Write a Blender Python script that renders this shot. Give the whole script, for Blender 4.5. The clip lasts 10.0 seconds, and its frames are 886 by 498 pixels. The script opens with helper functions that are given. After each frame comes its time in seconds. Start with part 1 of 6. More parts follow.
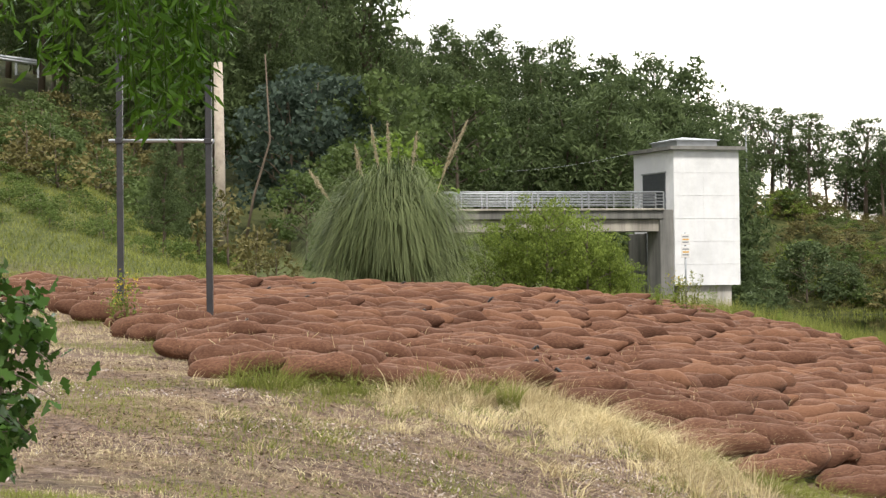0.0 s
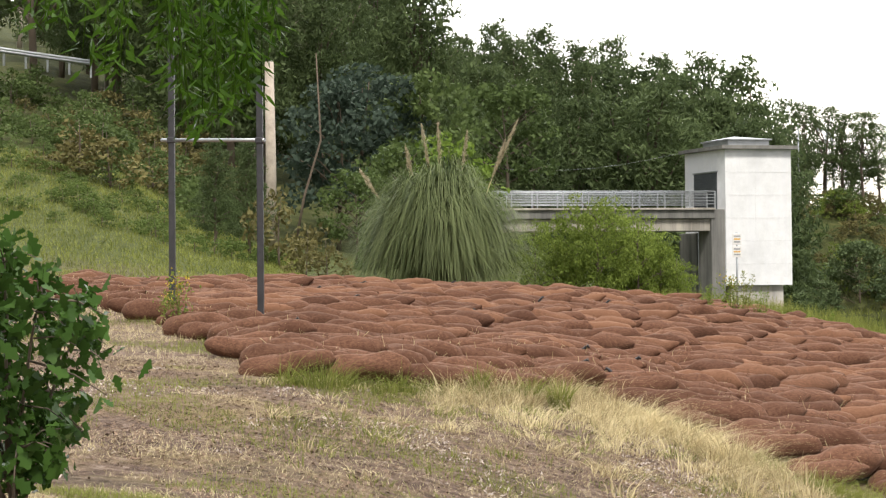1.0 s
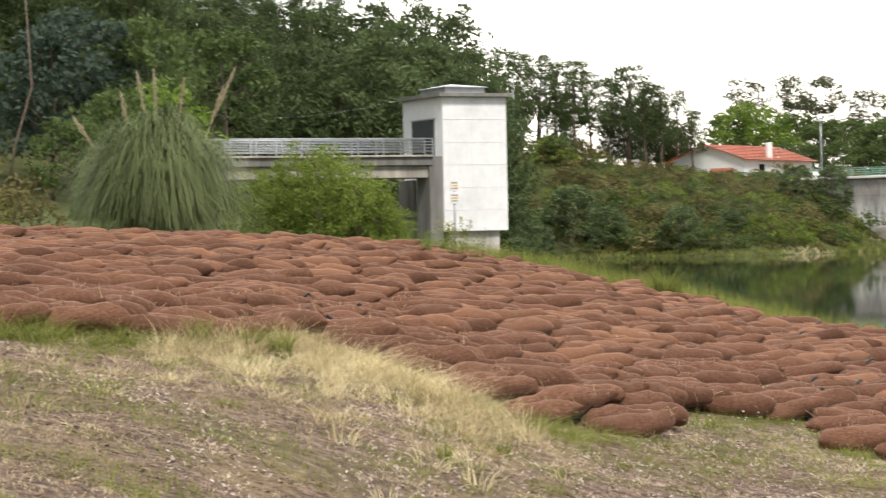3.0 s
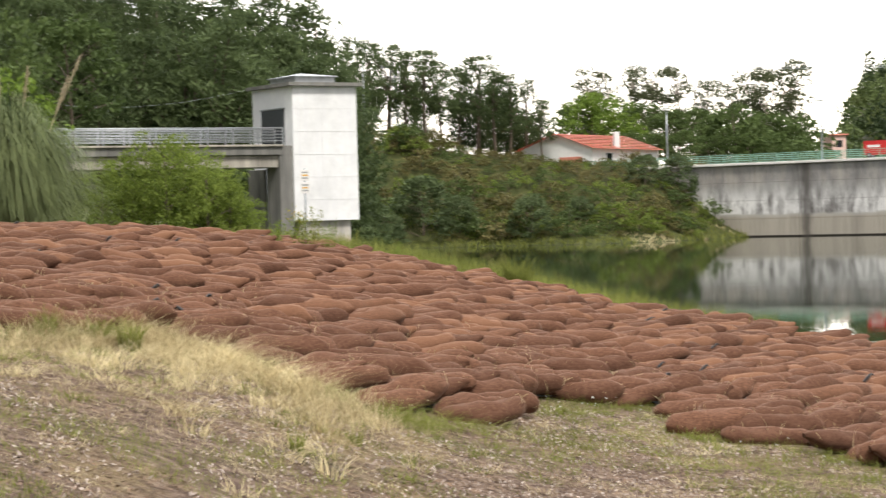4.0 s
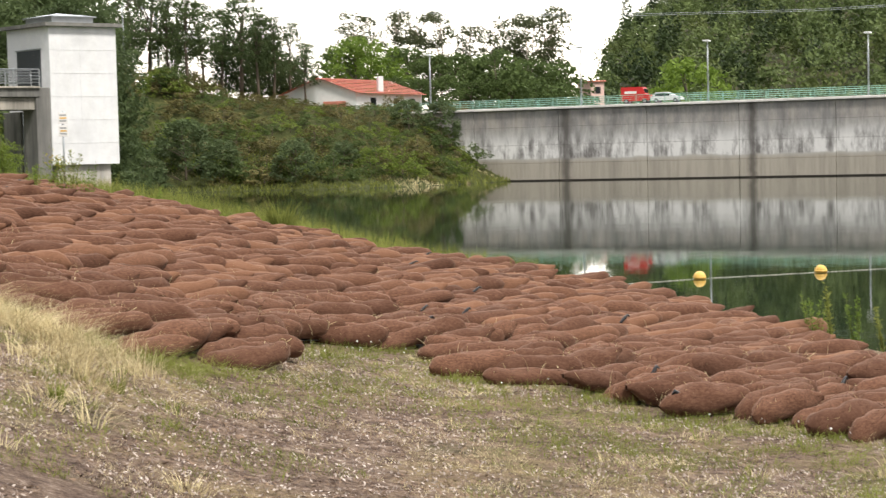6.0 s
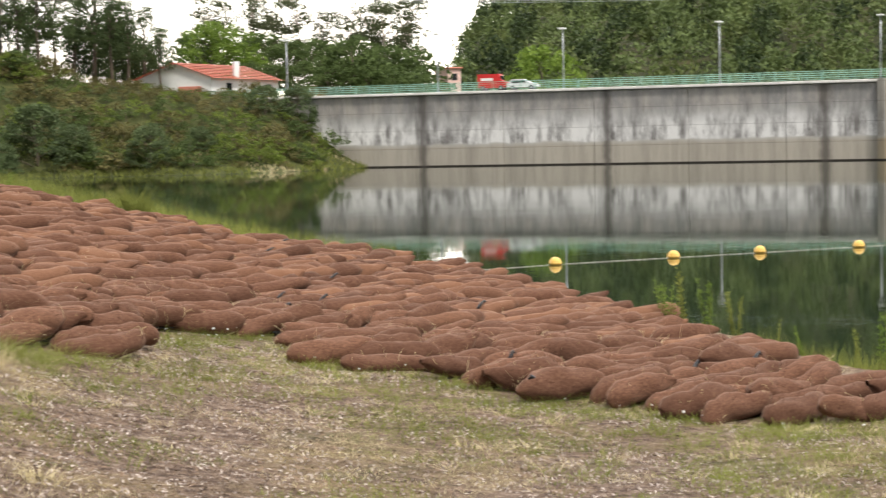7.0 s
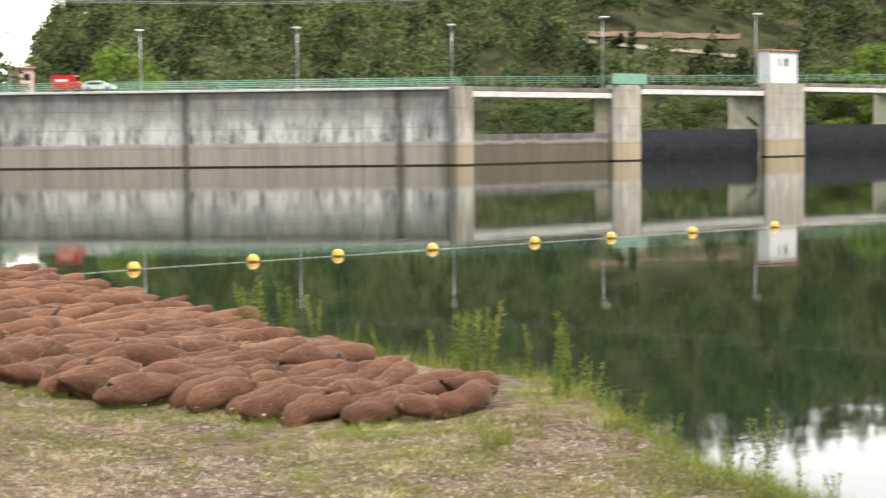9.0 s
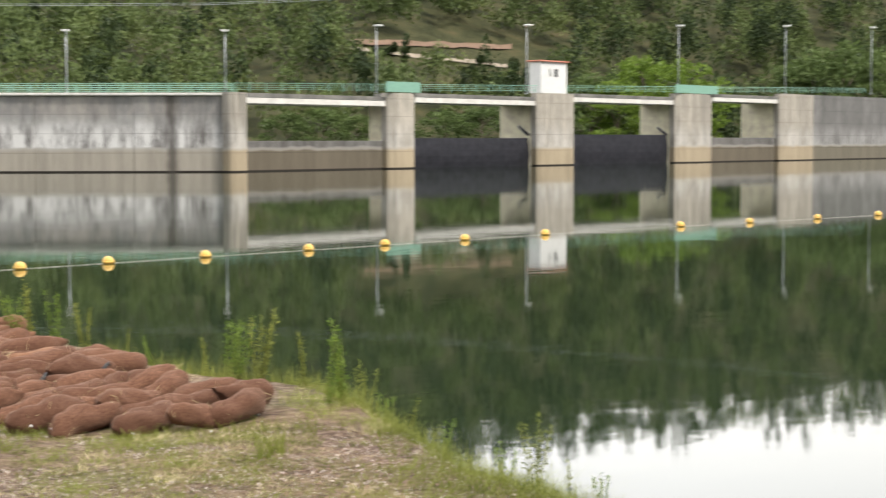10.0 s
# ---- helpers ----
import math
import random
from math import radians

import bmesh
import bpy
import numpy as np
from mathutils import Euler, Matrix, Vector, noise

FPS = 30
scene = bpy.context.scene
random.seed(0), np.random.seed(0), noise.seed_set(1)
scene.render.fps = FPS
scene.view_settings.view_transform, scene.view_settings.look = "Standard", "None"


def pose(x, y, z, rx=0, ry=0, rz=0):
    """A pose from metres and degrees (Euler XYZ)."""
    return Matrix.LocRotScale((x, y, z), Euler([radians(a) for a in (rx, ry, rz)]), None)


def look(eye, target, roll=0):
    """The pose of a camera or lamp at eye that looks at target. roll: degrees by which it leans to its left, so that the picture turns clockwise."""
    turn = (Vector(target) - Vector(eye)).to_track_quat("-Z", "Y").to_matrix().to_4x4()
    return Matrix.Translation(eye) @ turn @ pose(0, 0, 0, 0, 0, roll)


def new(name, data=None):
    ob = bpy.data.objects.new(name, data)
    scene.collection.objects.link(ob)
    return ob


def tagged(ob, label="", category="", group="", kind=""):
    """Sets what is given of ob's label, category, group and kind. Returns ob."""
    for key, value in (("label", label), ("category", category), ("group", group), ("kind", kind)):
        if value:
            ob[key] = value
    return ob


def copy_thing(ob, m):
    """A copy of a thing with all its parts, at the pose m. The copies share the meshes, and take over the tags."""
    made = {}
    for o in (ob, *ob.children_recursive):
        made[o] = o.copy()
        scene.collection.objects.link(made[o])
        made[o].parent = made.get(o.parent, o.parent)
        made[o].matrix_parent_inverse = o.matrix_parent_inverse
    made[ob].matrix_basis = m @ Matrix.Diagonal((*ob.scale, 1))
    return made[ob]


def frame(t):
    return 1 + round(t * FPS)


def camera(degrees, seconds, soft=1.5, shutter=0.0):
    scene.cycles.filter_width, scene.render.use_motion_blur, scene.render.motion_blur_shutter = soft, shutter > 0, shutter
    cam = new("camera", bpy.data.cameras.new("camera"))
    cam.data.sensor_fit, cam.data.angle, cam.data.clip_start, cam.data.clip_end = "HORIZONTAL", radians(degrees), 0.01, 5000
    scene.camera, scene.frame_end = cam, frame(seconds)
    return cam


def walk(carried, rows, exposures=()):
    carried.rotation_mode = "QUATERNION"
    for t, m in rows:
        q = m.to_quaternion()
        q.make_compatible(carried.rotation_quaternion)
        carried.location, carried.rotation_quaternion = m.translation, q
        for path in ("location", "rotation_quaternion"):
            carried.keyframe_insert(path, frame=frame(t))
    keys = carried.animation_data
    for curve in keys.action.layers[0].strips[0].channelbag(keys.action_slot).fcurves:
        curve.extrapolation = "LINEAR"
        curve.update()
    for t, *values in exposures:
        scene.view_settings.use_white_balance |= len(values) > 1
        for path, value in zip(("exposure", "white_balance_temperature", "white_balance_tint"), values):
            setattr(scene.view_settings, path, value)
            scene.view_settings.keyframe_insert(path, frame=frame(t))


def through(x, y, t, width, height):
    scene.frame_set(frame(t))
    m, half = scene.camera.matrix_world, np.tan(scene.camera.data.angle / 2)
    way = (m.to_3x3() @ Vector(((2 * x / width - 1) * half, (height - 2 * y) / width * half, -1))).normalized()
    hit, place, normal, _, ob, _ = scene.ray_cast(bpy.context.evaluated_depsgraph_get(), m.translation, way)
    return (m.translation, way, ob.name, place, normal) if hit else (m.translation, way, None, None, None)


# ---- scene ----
# ---- the camera and its walk ----
EYE = Vector((0.0, 0.0, 3.9))
cam = camera(29.29, 10.0, soft=1.3, shutter=0.5)


def aim(yaw, pitch, roll):
    """A camera pose at the eye: yaw to the right of +y, pitch up, roll to the left."""
    y, p = radians(yaw), radians(pitch)
    way = Vector((math.sin(y) * math.cos(p), math.cos(y) * math.cos(p), math.sin(p)))
    return look(EYE, EYE + way, roll)


ROWS = [(0, 0.012, 1.300, -0.647), (0.5, -0.787, 1.319, -0.631), (1, -1.685, 1.293, -0.514), (1.5, -0.122, 1.024, -0.487),
        (2, 2.725, 0.451, -0.670), (2.5, 5.320, -0.156, -0.962), (3.8, 11.69, -1.06, -1.47), (4, 12.746, -1.092, -1.521), (4.5, 15.140, -1.694, -1.796),
        (5, 17.545, -2.310, -1.635), (5.2, 18.523, -2.476, -1.553), (6.3, 21.63, -3.438, -1.35), (6.5, 22.606, -3.592, -1.324), (7, 25.471, -3.740, -1.203),
        (7.5, 28.027, -3.996, -1.176), (8, 31.424, -4.035, -1.107), (8.5, 35.293, -4.036, -0.681), (9, 39.639, -3.831, -0.616),
        (9.5, 43.530, -3.690, -0.368), (10, 47.280, -3.632, -0.103)]
walk(cam, [(t, aim(a, b, c)) for t, a, b, c in ROWS], exposures=[(0, 0.42), (5, 0.42), (7, 0.44), (9, 0.64), (10, 0.60)])

# ---- world and sun ----
SUN_AZ, SUN_EL = radians(166), radians(58)      # bearing from +y to the right, height
world = bpy.data.worlds.new("sky")
scene.world = world
world.use_nodes = True
wn, wl = world.node_tree.nodes, world.node_tree.links
wn.clear()
w_sky = wn.new("ShaderNodeTexSky")
w_sky.sky_type, w_sky.sun_disc = "NISHITA", False
w_sky.sun_elevation, w_sky.sun_rotation = SUN_EL, SUN_AZ
w_sky.dust_density, w_sky.air_density, w_sky.ozone_density = 4.0, 1.0, 0.6
w_co = wn.new("ShaderNodeTexCoord")
w_sep = wn.new("ShaderNodeSeparateXYZ")
wl.new(w_co.outputs["Generated"], w_sep.inputs[0])
w_ramp = wn.new("ShaderNodeValToRGB")            # a bright thin overcast, warmer at the rim
w_ramp.color_ramp.elements[0].position, w_ramp.color_ramp.elements[0].color = 0.5, (10.5, 9.4, 8.0, 1)
w_ramp.color_ramp.elements[1].position, w_ramp.color_ramp.elements[1].color = 0.62, (10.4, 10.3, 10.2, 1)
w_map = wn.new("ShaderNodeMapRange")
w_map.inputs["From Min"].default_value, w_map.inputs["From Max"].default_value = -1.0, 1.0
wl.new(w_sep.outputs["Z"], w_map.inputs["Value"])
wl.new(w_map.outputs[0], w_ramp.inputs[0])
w_mix = wn.new("ShaderNodeMix")
w_mix.data_type = "RGBA"
w_mix.inputs["Factor"].default_value = 0.8
wl.new(w_sky.outputs[0], w_mix.inputs["A"])
wl.new(w_ramp.outputs[0], w_mix.inputs["B"])
w_dot = wn.new("ShaderNodeVectorMath")           # the sunset side of the sky is brighter
w_dot.operation = "DOT_PRODUCT"
w_dot.inputs[1].default_value = (math.sin(radians(12)), math.cos(radians(12)), 0.05)
wl.new(w_co.outputs["Generated"], w_dot.inputs[0])
w_glow = wn.new("ShaderNodeMapRange")
w_glow.interpolation_type = "SMOOTHSTEP"
for key, value in zip(("From Min", "From Max", "To Min", "To Max"), (-0.2, 1.0, 0.62, 2.2)):
    w_glow.inputs[key].default_value = value
wl.new(w_dot.outputs["Value"], w_glow.inputs["Value"])
w_bg = wn.new("ShaderNodeBackground")
w_str = wn.new("ShaderNodeMath")
w_str.operation = "MULTIPLY"
w_str.inputs[1].default_value = 0.115
wl.new(w_glow.outputs[0], w_str.inputs[0])
wl.new(w_str.outputs[0], w_bg.inputs["Strength"])
wl.new(w_mix.outputs["Result"], w_bg.inputs["Color"])
w_out = wn.new("ShaderNodeOutputWorld")
wl.new(w_bg.outputs[0], w_out.inputs[0])

sun_data = bpy.data.lights.new("sun", "SUN")
sun_data.energy, sun_data.angle, sun_data.color = 3.1, radians(10), (1.0, 0.95, 0.87)
sun = new("sun", sun_data)
sun.matrix_world = look((math.sin(SUN_AZ) * 60, math.cos(SUN_AZ) * 60, 60 * math.tan(SUN_EL)), (0, 0, 0))


# ---- materials ----
class Mat:
    """A small builder for node materials."""

    def __init__(self, name, rough=0.8, metal=0.0, spec=0.3):
        self.m = bpy.data.materials.new(name)
        self.m.use_nodes = True
        self.t = self.m.node_tree
        self.n, self.l = self.t.nodes, self.t.links
        self.b = self.n["Principled BSDF"]
        self.b.inputs["Roughness"].default_value = rough
        self.b.inputs["Metallic"].default_value = metal
        self.b.inputs["Specular IOR Level"].default_value = spec
        self.pos = None

    def at(self, scale=(1, 1, 1), world_space=False):
        if world_space:
            src = self.n.new("ShaderNodeNewGeometry").outputs["Position"]
        else:
            src = self.n.new("ShaderNodeTexCoord").outputs["Object"]
        mp = self.n.new("ShaderNodeMapping")
        mp.inputs["Scale"].default_value = scale
        self.l.new(src, mp.inputs[0])
        return mp.outputs[0]

    def noise(self, scale, detail=6, rough=0.6, vec=None):
        n = self.n.new("ShaderNodeTexNoise")
        n.inputs["Scale"].default_value, n.inputs["Detail"].default_value, n.inputs["Roughness"].default_value = scale, detail, rough
        self.l.new(vec if vec is not None else self.at(), n.inputs["Vector"])
        return n.outputs["Fac"]

    def ramp(self, fac, *stops):
        r = self.n.new("ShaderNodeValToRGB")
        els = r.color_ramp.elements
        while len(els) < len(stops):
            els.new(0.5)
        for e, (p, c) in zip(els, stops):
            e.position, e.color = p, (*c, 1) if len(c) == 3 else c
        self.l.new(fac, r.inputs[0])
        return r.outputs[0]

    def grey(self, fac, lo, hi, a=0.0, b=1.0):
        r = self.n.new("ShaderNodeMapRange")
        for k, v in zip(("From Min", "From Max", "To Min", "To Max"), (lo, hi, a, b)):
            r.inputs[k].default_value = v
        self.l.new(fac, r.inputs["Value"])
        return r.outputs[0]

    def mix(self, fac, a, b, mode="MIX"):
        m = self.n.new("ShaderNodeMix")
        m.data_type, m.blend_type = "RGBA", mode
        for key, v in (("Factor", fac), ("A", a), ("B", b)):
            if isinstance(v, (int, float)):
                m.inputs[key].default_value = v
            elif isinstance(v, tuple):
                m.inputs[key].default_value = (*v, 1)
            else:
                self.l.new(v, m.inputs[key])
        return m.outputs["Result"]

    def math(self, op, a, b):
        m = self.n.new("ShaderNodeMath")
        m.operation = op
        for k, v in enumerate((a, b)):
            if isinstance(v, (int, float)):
                m.inputs[k].default_value = v
            else:
                self.l.new(v, m.inputs[k])
        return m.outputs[0]

    def rand(self, island=False):
        if island:
            return self.n.new("ShaderNodeNewGeometry").outputs["Random Per Island"]
        return self.n.new("ShaderNodeObjectInfo").outputs["Random"]

    def color(self, c):
        if isinstance(c, tuple):
            self.b.inputs["Base Color"].default_value = (*c, 1)
        else:
            self.l.new(c, self.b.inputs["Base Color"])
        return self

    def rough(self, fac):
        self.l.new(fac, self.b.inputs["Roughness"])
        return self

    def bump(self, fac, strength=0.4, dist=0.02):
        b = self.n.new("ShaderNodeBump")
        b.inputs["Strength"].default_value, b.inputs["Distance"].default_value = strength, dist
        self.l.new(fac, b.inputs["Height"])
        self.l.new(b.outputs[0], self.b.inputs["Normal"])
        return self


def leaf_material(name, dark, light, through=0.35, rough=0.6, leafy=1.0, scale=0.35):
    """Foliage: each leaf its own tone, light partly passing through."""
    k = Mat(name, rough, 0, 0.12)
    dark, light = tuple(v * 0.78 for v in dark), tuple(v * 0.82 for v in light)
    base = k.mix(k.math("MULTIPLY", k.rand(True), leafy), dark, light)
    tone = k.mix(k.grey(k.noise(scale, 3), 0.36, 0.68), base, light)
    tone = k.mix(k.math("MULTIPLY", k.rand(), 0.35), tone, dark)
    k.color(tone)
    tr = k.n.new("ShaderNodeBsdfTranslucent")
    k.l.new(tone, tr.inputs["Color"])
    mx = k.n.new("ShaderNodeMixShader")
    mx.inputs[0].default_value = through
    k.l.new(k.b.outputs[0], mx.inputs[1])
    k.l.new(tr.outputs[0], mx.inputs[2])
    k.l.new(mx.outputs[0], k.n["Material Output"].inputs[0])
    return k.m


def plain(name, c, rough=0.7, metal=0.0, vary=0.25, scale=3.0, bump=0.15):
    k = Mat(name, rough, metal, 0.4)
    n = k.noise(scale, 8, 0.65)
    k.color(k.mix(k.grey(n, 0.3, 0.7), tuple(v * (1 - vary) for v in c), tuple(min(1, v * (1 + vary)) for v in c)))
    k.rough(k.grey(k.noise(scale * 5, 4), 0.3, 0.7, rough * 0.85, min(1, rough * 1.15)))
    k.bump(k.noise(scale * 12, 5), bump, 0.01)
    return k.m


def ground_material():
    k = Mat("ground_soil_and_turf", 0.95, 0, 0.15)
    p = k.at(world_space=True)
    soil = k.ramp(k.noise(7, 10, 0.75, p), (0.30, (0.050, 0.030, 0.021)), (0.46, (0.18, 0.12, 0.09)), (0.58, (0.36, 0.26, 0.195)), (0.72, (0.66, 0.55, 0.46)))
    straw = k.ramp(k.noise(4, 8, 0.7, p), (0.3, (0.22, 0.15, 0.065)), (0.7, (0.58, 0.46, 0.24)))
    turf = k.ramp(k.noise(3, 9, 0.7, p), (0.3, (0.05, 0.065, 0.02)), (0.7, (0.17, 0.19, 0.065)))
    c = k.mix(k.grey(k.noise(0.5, 9, 0.7, p), 0.50, 0.68, 0.0, 0.8), soil, straw)
    near = k.mix(k.grey(k.noise(0.33, 6, 0.65, k.at((1, 1, 1), True)), 0.56, 0.66, 0.0, 0.4), c, turf)
    far = k.n.new("ShaderNodeVectorMath")
    far.operation = "LENGTH"
    k.l.new(k.at(world_space=True), far.inputs[0])
    wood = k.ramp(k.noise(0.6, 8, 0.7, p), (0.3, (0.035, 0.042, 0.014)), (0.55, (0.075, 0.085, 0.028)), (0.75, (0.17, 0.15, 0.06)))
    c = k.mix(k.grey(far.outputs["Value"], 44, 54), near, turf)
    c = k.mix(k.grey(far.outputs["Value"], 84, 100), c, wood)
    # far hill ground coloured dark, so gaps between its trees read as shadow
    slope = k.ramp(k.noise(0.12, 8, 0.7, p), (0.40, (0.03, 0.036, 0.015)), (0.56, (0.07, 0.07, 0.032)), (0.68, (0.10, 0.085, 0.042)))
    c = k.mix(k.grey(far.outputs["Value"], 270, 310), c, slope)
    k.color(k.mix(1.0, c, (0.80, 0.80, 0.80), "MULTIPLY"))
    k.bump(k.noise(18, 9, 0.8, p), 1.0, 0.06)
    return k.m


def water_material():
    k = Mat("lake_water", 0.03, 0, 0.5)
    k.b.inputs["IOR"].default_value = 1.335
    k.color((0.012, 0.02, 0.010))
    a = k.noise(0.9, 3, 0.5, k.at((1.0, 1.6, 1), True))
    b = k.noise(0.12, 2, 0.5, k.at((1.0, 1.0, 1), True))
    k.bump(k.math("ADD", k.math("MULTIPLY", a, 0.25), b), 0.032, 0.2)
    return k.m


def roll_material():
    k = Mat("coir_fibre", 0.95, 0, 0.1)
    long_fibre = k.noise(30, 9, 0.8, k.at((0.6, 1.3, 1.3)))
    blotch = k.noise(2.2, 6, 0.65)
    c = k.ramp(long_fibre, (0.28, (0.05, 0.026, 0.019)), (0.46, (0.15, 0.077, 0.050)), (0.62, (0.27, 0.150, 0.100)), (0.80, (0.46, 0.31, 0.22)))
    c = k.mix(k.grey(blotch, 0.52, 0.74, 0.0, 0.6), c, (0.10, 0.05, 0.034))
    c = k.mix(k.math("MULTIPLY", k.rand(), 0.55), c, (0.075, 0.040, 0.029))
    c = k.mix(k.grey(k.rand(True), 0.55, 1.0, 0.0, 0.5), c, (0.34, 0.185, 0.11))
    c = k.mix(k.grey(k.rand(True), 0.30, 0.0, 0.0, 0.5), c, (0.060, 0.031, 0.022))
    k.color(k.mix(1.0, c, (0.78, 0.735, 0.72), "MULTIPLY"))
    k.b.inputs["Sheen Weight"].default_value = 0.22
    k.b.inputs["Sheen Roughness"].default_value = 0.4
    k.b.inputs["Sheen Tint"].default_value = (0.80, 0.60, 0.46, 1)
    k.bump(long_fibre, 0.3, 0.012)
    return k.m


def concrete(name, base, streak, tide=None, damp=None, lime=0.85):
    """Weathered concrete: blotches, dark runs of water down the face, a tan tide band near the water."""
    k = Mat(name, 0.9, 0, 0.2)
    p = k.at(world_space=True)
    c = k.ramp(k.noise(0.5, 9, 0.7, p), (0.3, tuple(v * 0.7 for v in base)), (0.7, base))
    runs = k.noise(0.32, 8, 0.75, k.at((1.0, 1.0, 0.10), True))
    fine = k.noise(2.2, 6, 0.7, k.at((1.0, 1.0, 0.05), True))
    both = k.math("ADD", k.math("MULTIPLY", runs, 0.65), k.math("MULTIPLY", fine, 0.35))
    c = k.mix(k.grey(both, 0.44, 0.60, 0.0, 0.9), c, streak)
    if tide:
        sep = k.n.new("ShaderNodeSeparateXYZ")
        k.l.new(k.at(world_space=True), sep.inputs[0])
        z = k.math("ADD", sep.outputs["Z"], k.math("MULTIPLY", k.noise(0.4, 3, 0.5, p), 0.8))
        # lime bloom: ragged white patches in a band above the tide mark, split by dark runs
        bloom = k.noise(0.42, 9, 0.78, k.at((1, 1, 0.35), True))
        drip = k.noise(1.1, 6, 0.7, k.at((1.0, 1.0, 0.06), True))
        white = k.ramp(k.math("ADD", k.math("MULTIPLY", bloom, 0.6), k.math("MULTIPLY", drip, 0.4)), (0.42, (0.16, 0.15, 0.145)), (0.475, (0.45, 0.44, 0.435)), (0.54, (0.86, 0.85, 0.84)))
        mid = k.math("MULTIPLY", k.grey(z, 3.2, 3.6), k.grey(z, 7.6, 5.2))
        c = k.mix(k.math("MULTIPLY", mid, lime), c, white)
        if lime > 0.5:
            c = k.mix(k.grey(z, 6.4, 8.2, 0.0, 0.7), c, k.mix(k.grey(bloom, 0.42, 0.6), streak, (0.42, 0.38, 0.34)))
        low = k.mix(k.grey(both, 0.44, 0.62), tide, tuple(v * 0.7 for v in tide))
        c = k.mix(k.grey(z, 3.55, 3.25), c, low)
        wet = k.grey(k.math("ABSOLUTE", k.math("SUBTRACT", z, 3.35), 0), 0.35, 0.1, 0.0, 0.35)
        c = k.mix(wet, c, (0.55, 0.53, 0.50))
        c = k.mix(k.grey(sep.outputs["Z"], 0.22, 0.14), c, (0.035, 0.03, 0.026))
        lift = k.grey(k.math("FRACT", k.math("MULTIPLY", sep.outputs["Z"], 0.4), 0), 0.965, 0.985, 0.0, 0.45)
        c = k.mix(lift, c, tuple(v * 0.5 for v in streak))
    for u, s, w in damp or ():                       # dark damp bands running down at the leaking joints
        dot = k.n.new("ShaderNodeVectorMath")
        dot.operation = "DOT_PRODUCT"
        dot.inputs[1].default_value = u
        k.l.new(k.at(world_space=True), dot.inputs[0])
        wander = k.math("ADD", dot.outputs["Value"], k.math("MULTIPLY", k.noise(0.5, 4, 0.6, p), 1.2))
        off = k.math("ABSOLUTE", k.math("SUBTRACT", wander, s + 0.6), 0)
        c = k.mix(k.grey(off, w, w * 0.2, 0.0, 0.75), c, (0.075, 0.066, 0.06))
    k.color(c)
    k.bump(k.noise(6, 8, 0.7, p), 0.3, 0.03)
    return k.m


U_DAM = (0.7071, -0.7071, 0.0)                       # along the long wing of the dam
DAMP = (-80.6, -54.6, -26.2)
M_GROUND, M_WATER, M_ROLL = ground_material(), water_material(), roll_material()
M_DAM = concrete("dam_concrete", (0.60, 0.59, 0.585), (0.20, 0.195, 0.19), (0.46, 0.42, 0.36), [(U_DAM, DAMP[0], 1.0), (U_DAM, DAMP[1], 0.9), (U_DAM, DAMP[2], 1.0)])
M_PIER = concrete("pier_concrete", (0.58, 0.53, 0.46), (0.22, 0.205, 0.18), (0.46, 0.38, 0.27), lime=0.3)
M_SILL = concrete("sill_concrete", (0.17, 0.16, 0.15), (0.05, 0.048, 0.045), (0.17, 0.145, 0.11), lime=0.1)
M_END = concrete("end_concrete", (0.26, 0.255, 0.25), (0.10, 0.098, 0.095), (0.20, 0.18, 0.14), lime=0.25)
M_TOWER = concrete("tower_concrete", (0.95, 0.95, 0.96), (0.78, 0.78, 0.81))
# darker grey with darker runs, for decks, slabs, bearings and shaft walls
M_TOWER_DARK = concrete("dark_grey_concrete", (0.30, 0.29, 0.27), (0.10, 0.10, 0.095))
M_GIRDER = plain("pale_girder_concrete", (0.74, 0.72, 0.68), 0.85, 0, 0.2, 0.6)
M_LINE = plain("shuttering_line", (0.74, 0.74, 0.75), 0.9, 0, 0.2)
M_STEEL = plain("galvanised_steel", (0.42, 0.44, 0.46), 0.45, 0.7, 0.12)
M_POST = plain("dark_steel_post", (0.07, 0.07, 0.078), 0.4, 0.5, 0.2, 6)
M_GREEN = plain("green_rail_paint", (0.24, 0.44, 0.35), 0.5, 0.0, 0.2)
M_WHITE = plain("white_render", (0.80, 0.80, 0.79), 0.8, 0, 0.06, 1.5)
M_TILE = plain("red_roof_tile", (0.62, 0.24, 0.17), 0.8, 0, 0.25, 2.0, 0.4)
M_GLASS_DARK = plain("dark_glass", (0.02, 0.022, 0.025), 0.12, 0, 0.1)
M_SHUTTER = plain("grey_steel_shutter", (0.10, 0.11, 0.12), 0.5, 0.3, 0.15)
M_GATE = plain("dark_gate_steel", (0.07, 0.07, 0.085), 0.55, 0.3, 0.35, 0.8)
M_BARK = plain("bark", (0.13, 0.10, 0.075), 0.9, 0, 0.35, 5, 0.6)
M_PALE_BARK = plain("pale_bark", (0.42, 0.36, 0.30), 0.85, 0, 0.25, 3, 0.4)
M_BUOY = plain("yellow_buoy_plastic", (0.72, 0.45, 0.10), 0.45, 0, 0.15, 4)
M_ROPE = plain("pale_rope", (0.55, 0.54, 0.48), 0.9)
M_BLACK = plain("black_plastic", (0.012, 0.012, 0.014), 0.45)
M_PINE = leaf_material("pine_needles", (0.035, 0.06, 0.024), (0.20, 0.26, 0.105), leafy=0.7)
M_BROAD = leaf_material("broad_leaves", (0.055, 0.09, 0.028), (0.19, 0.255, 0.085), leafy=0.75)
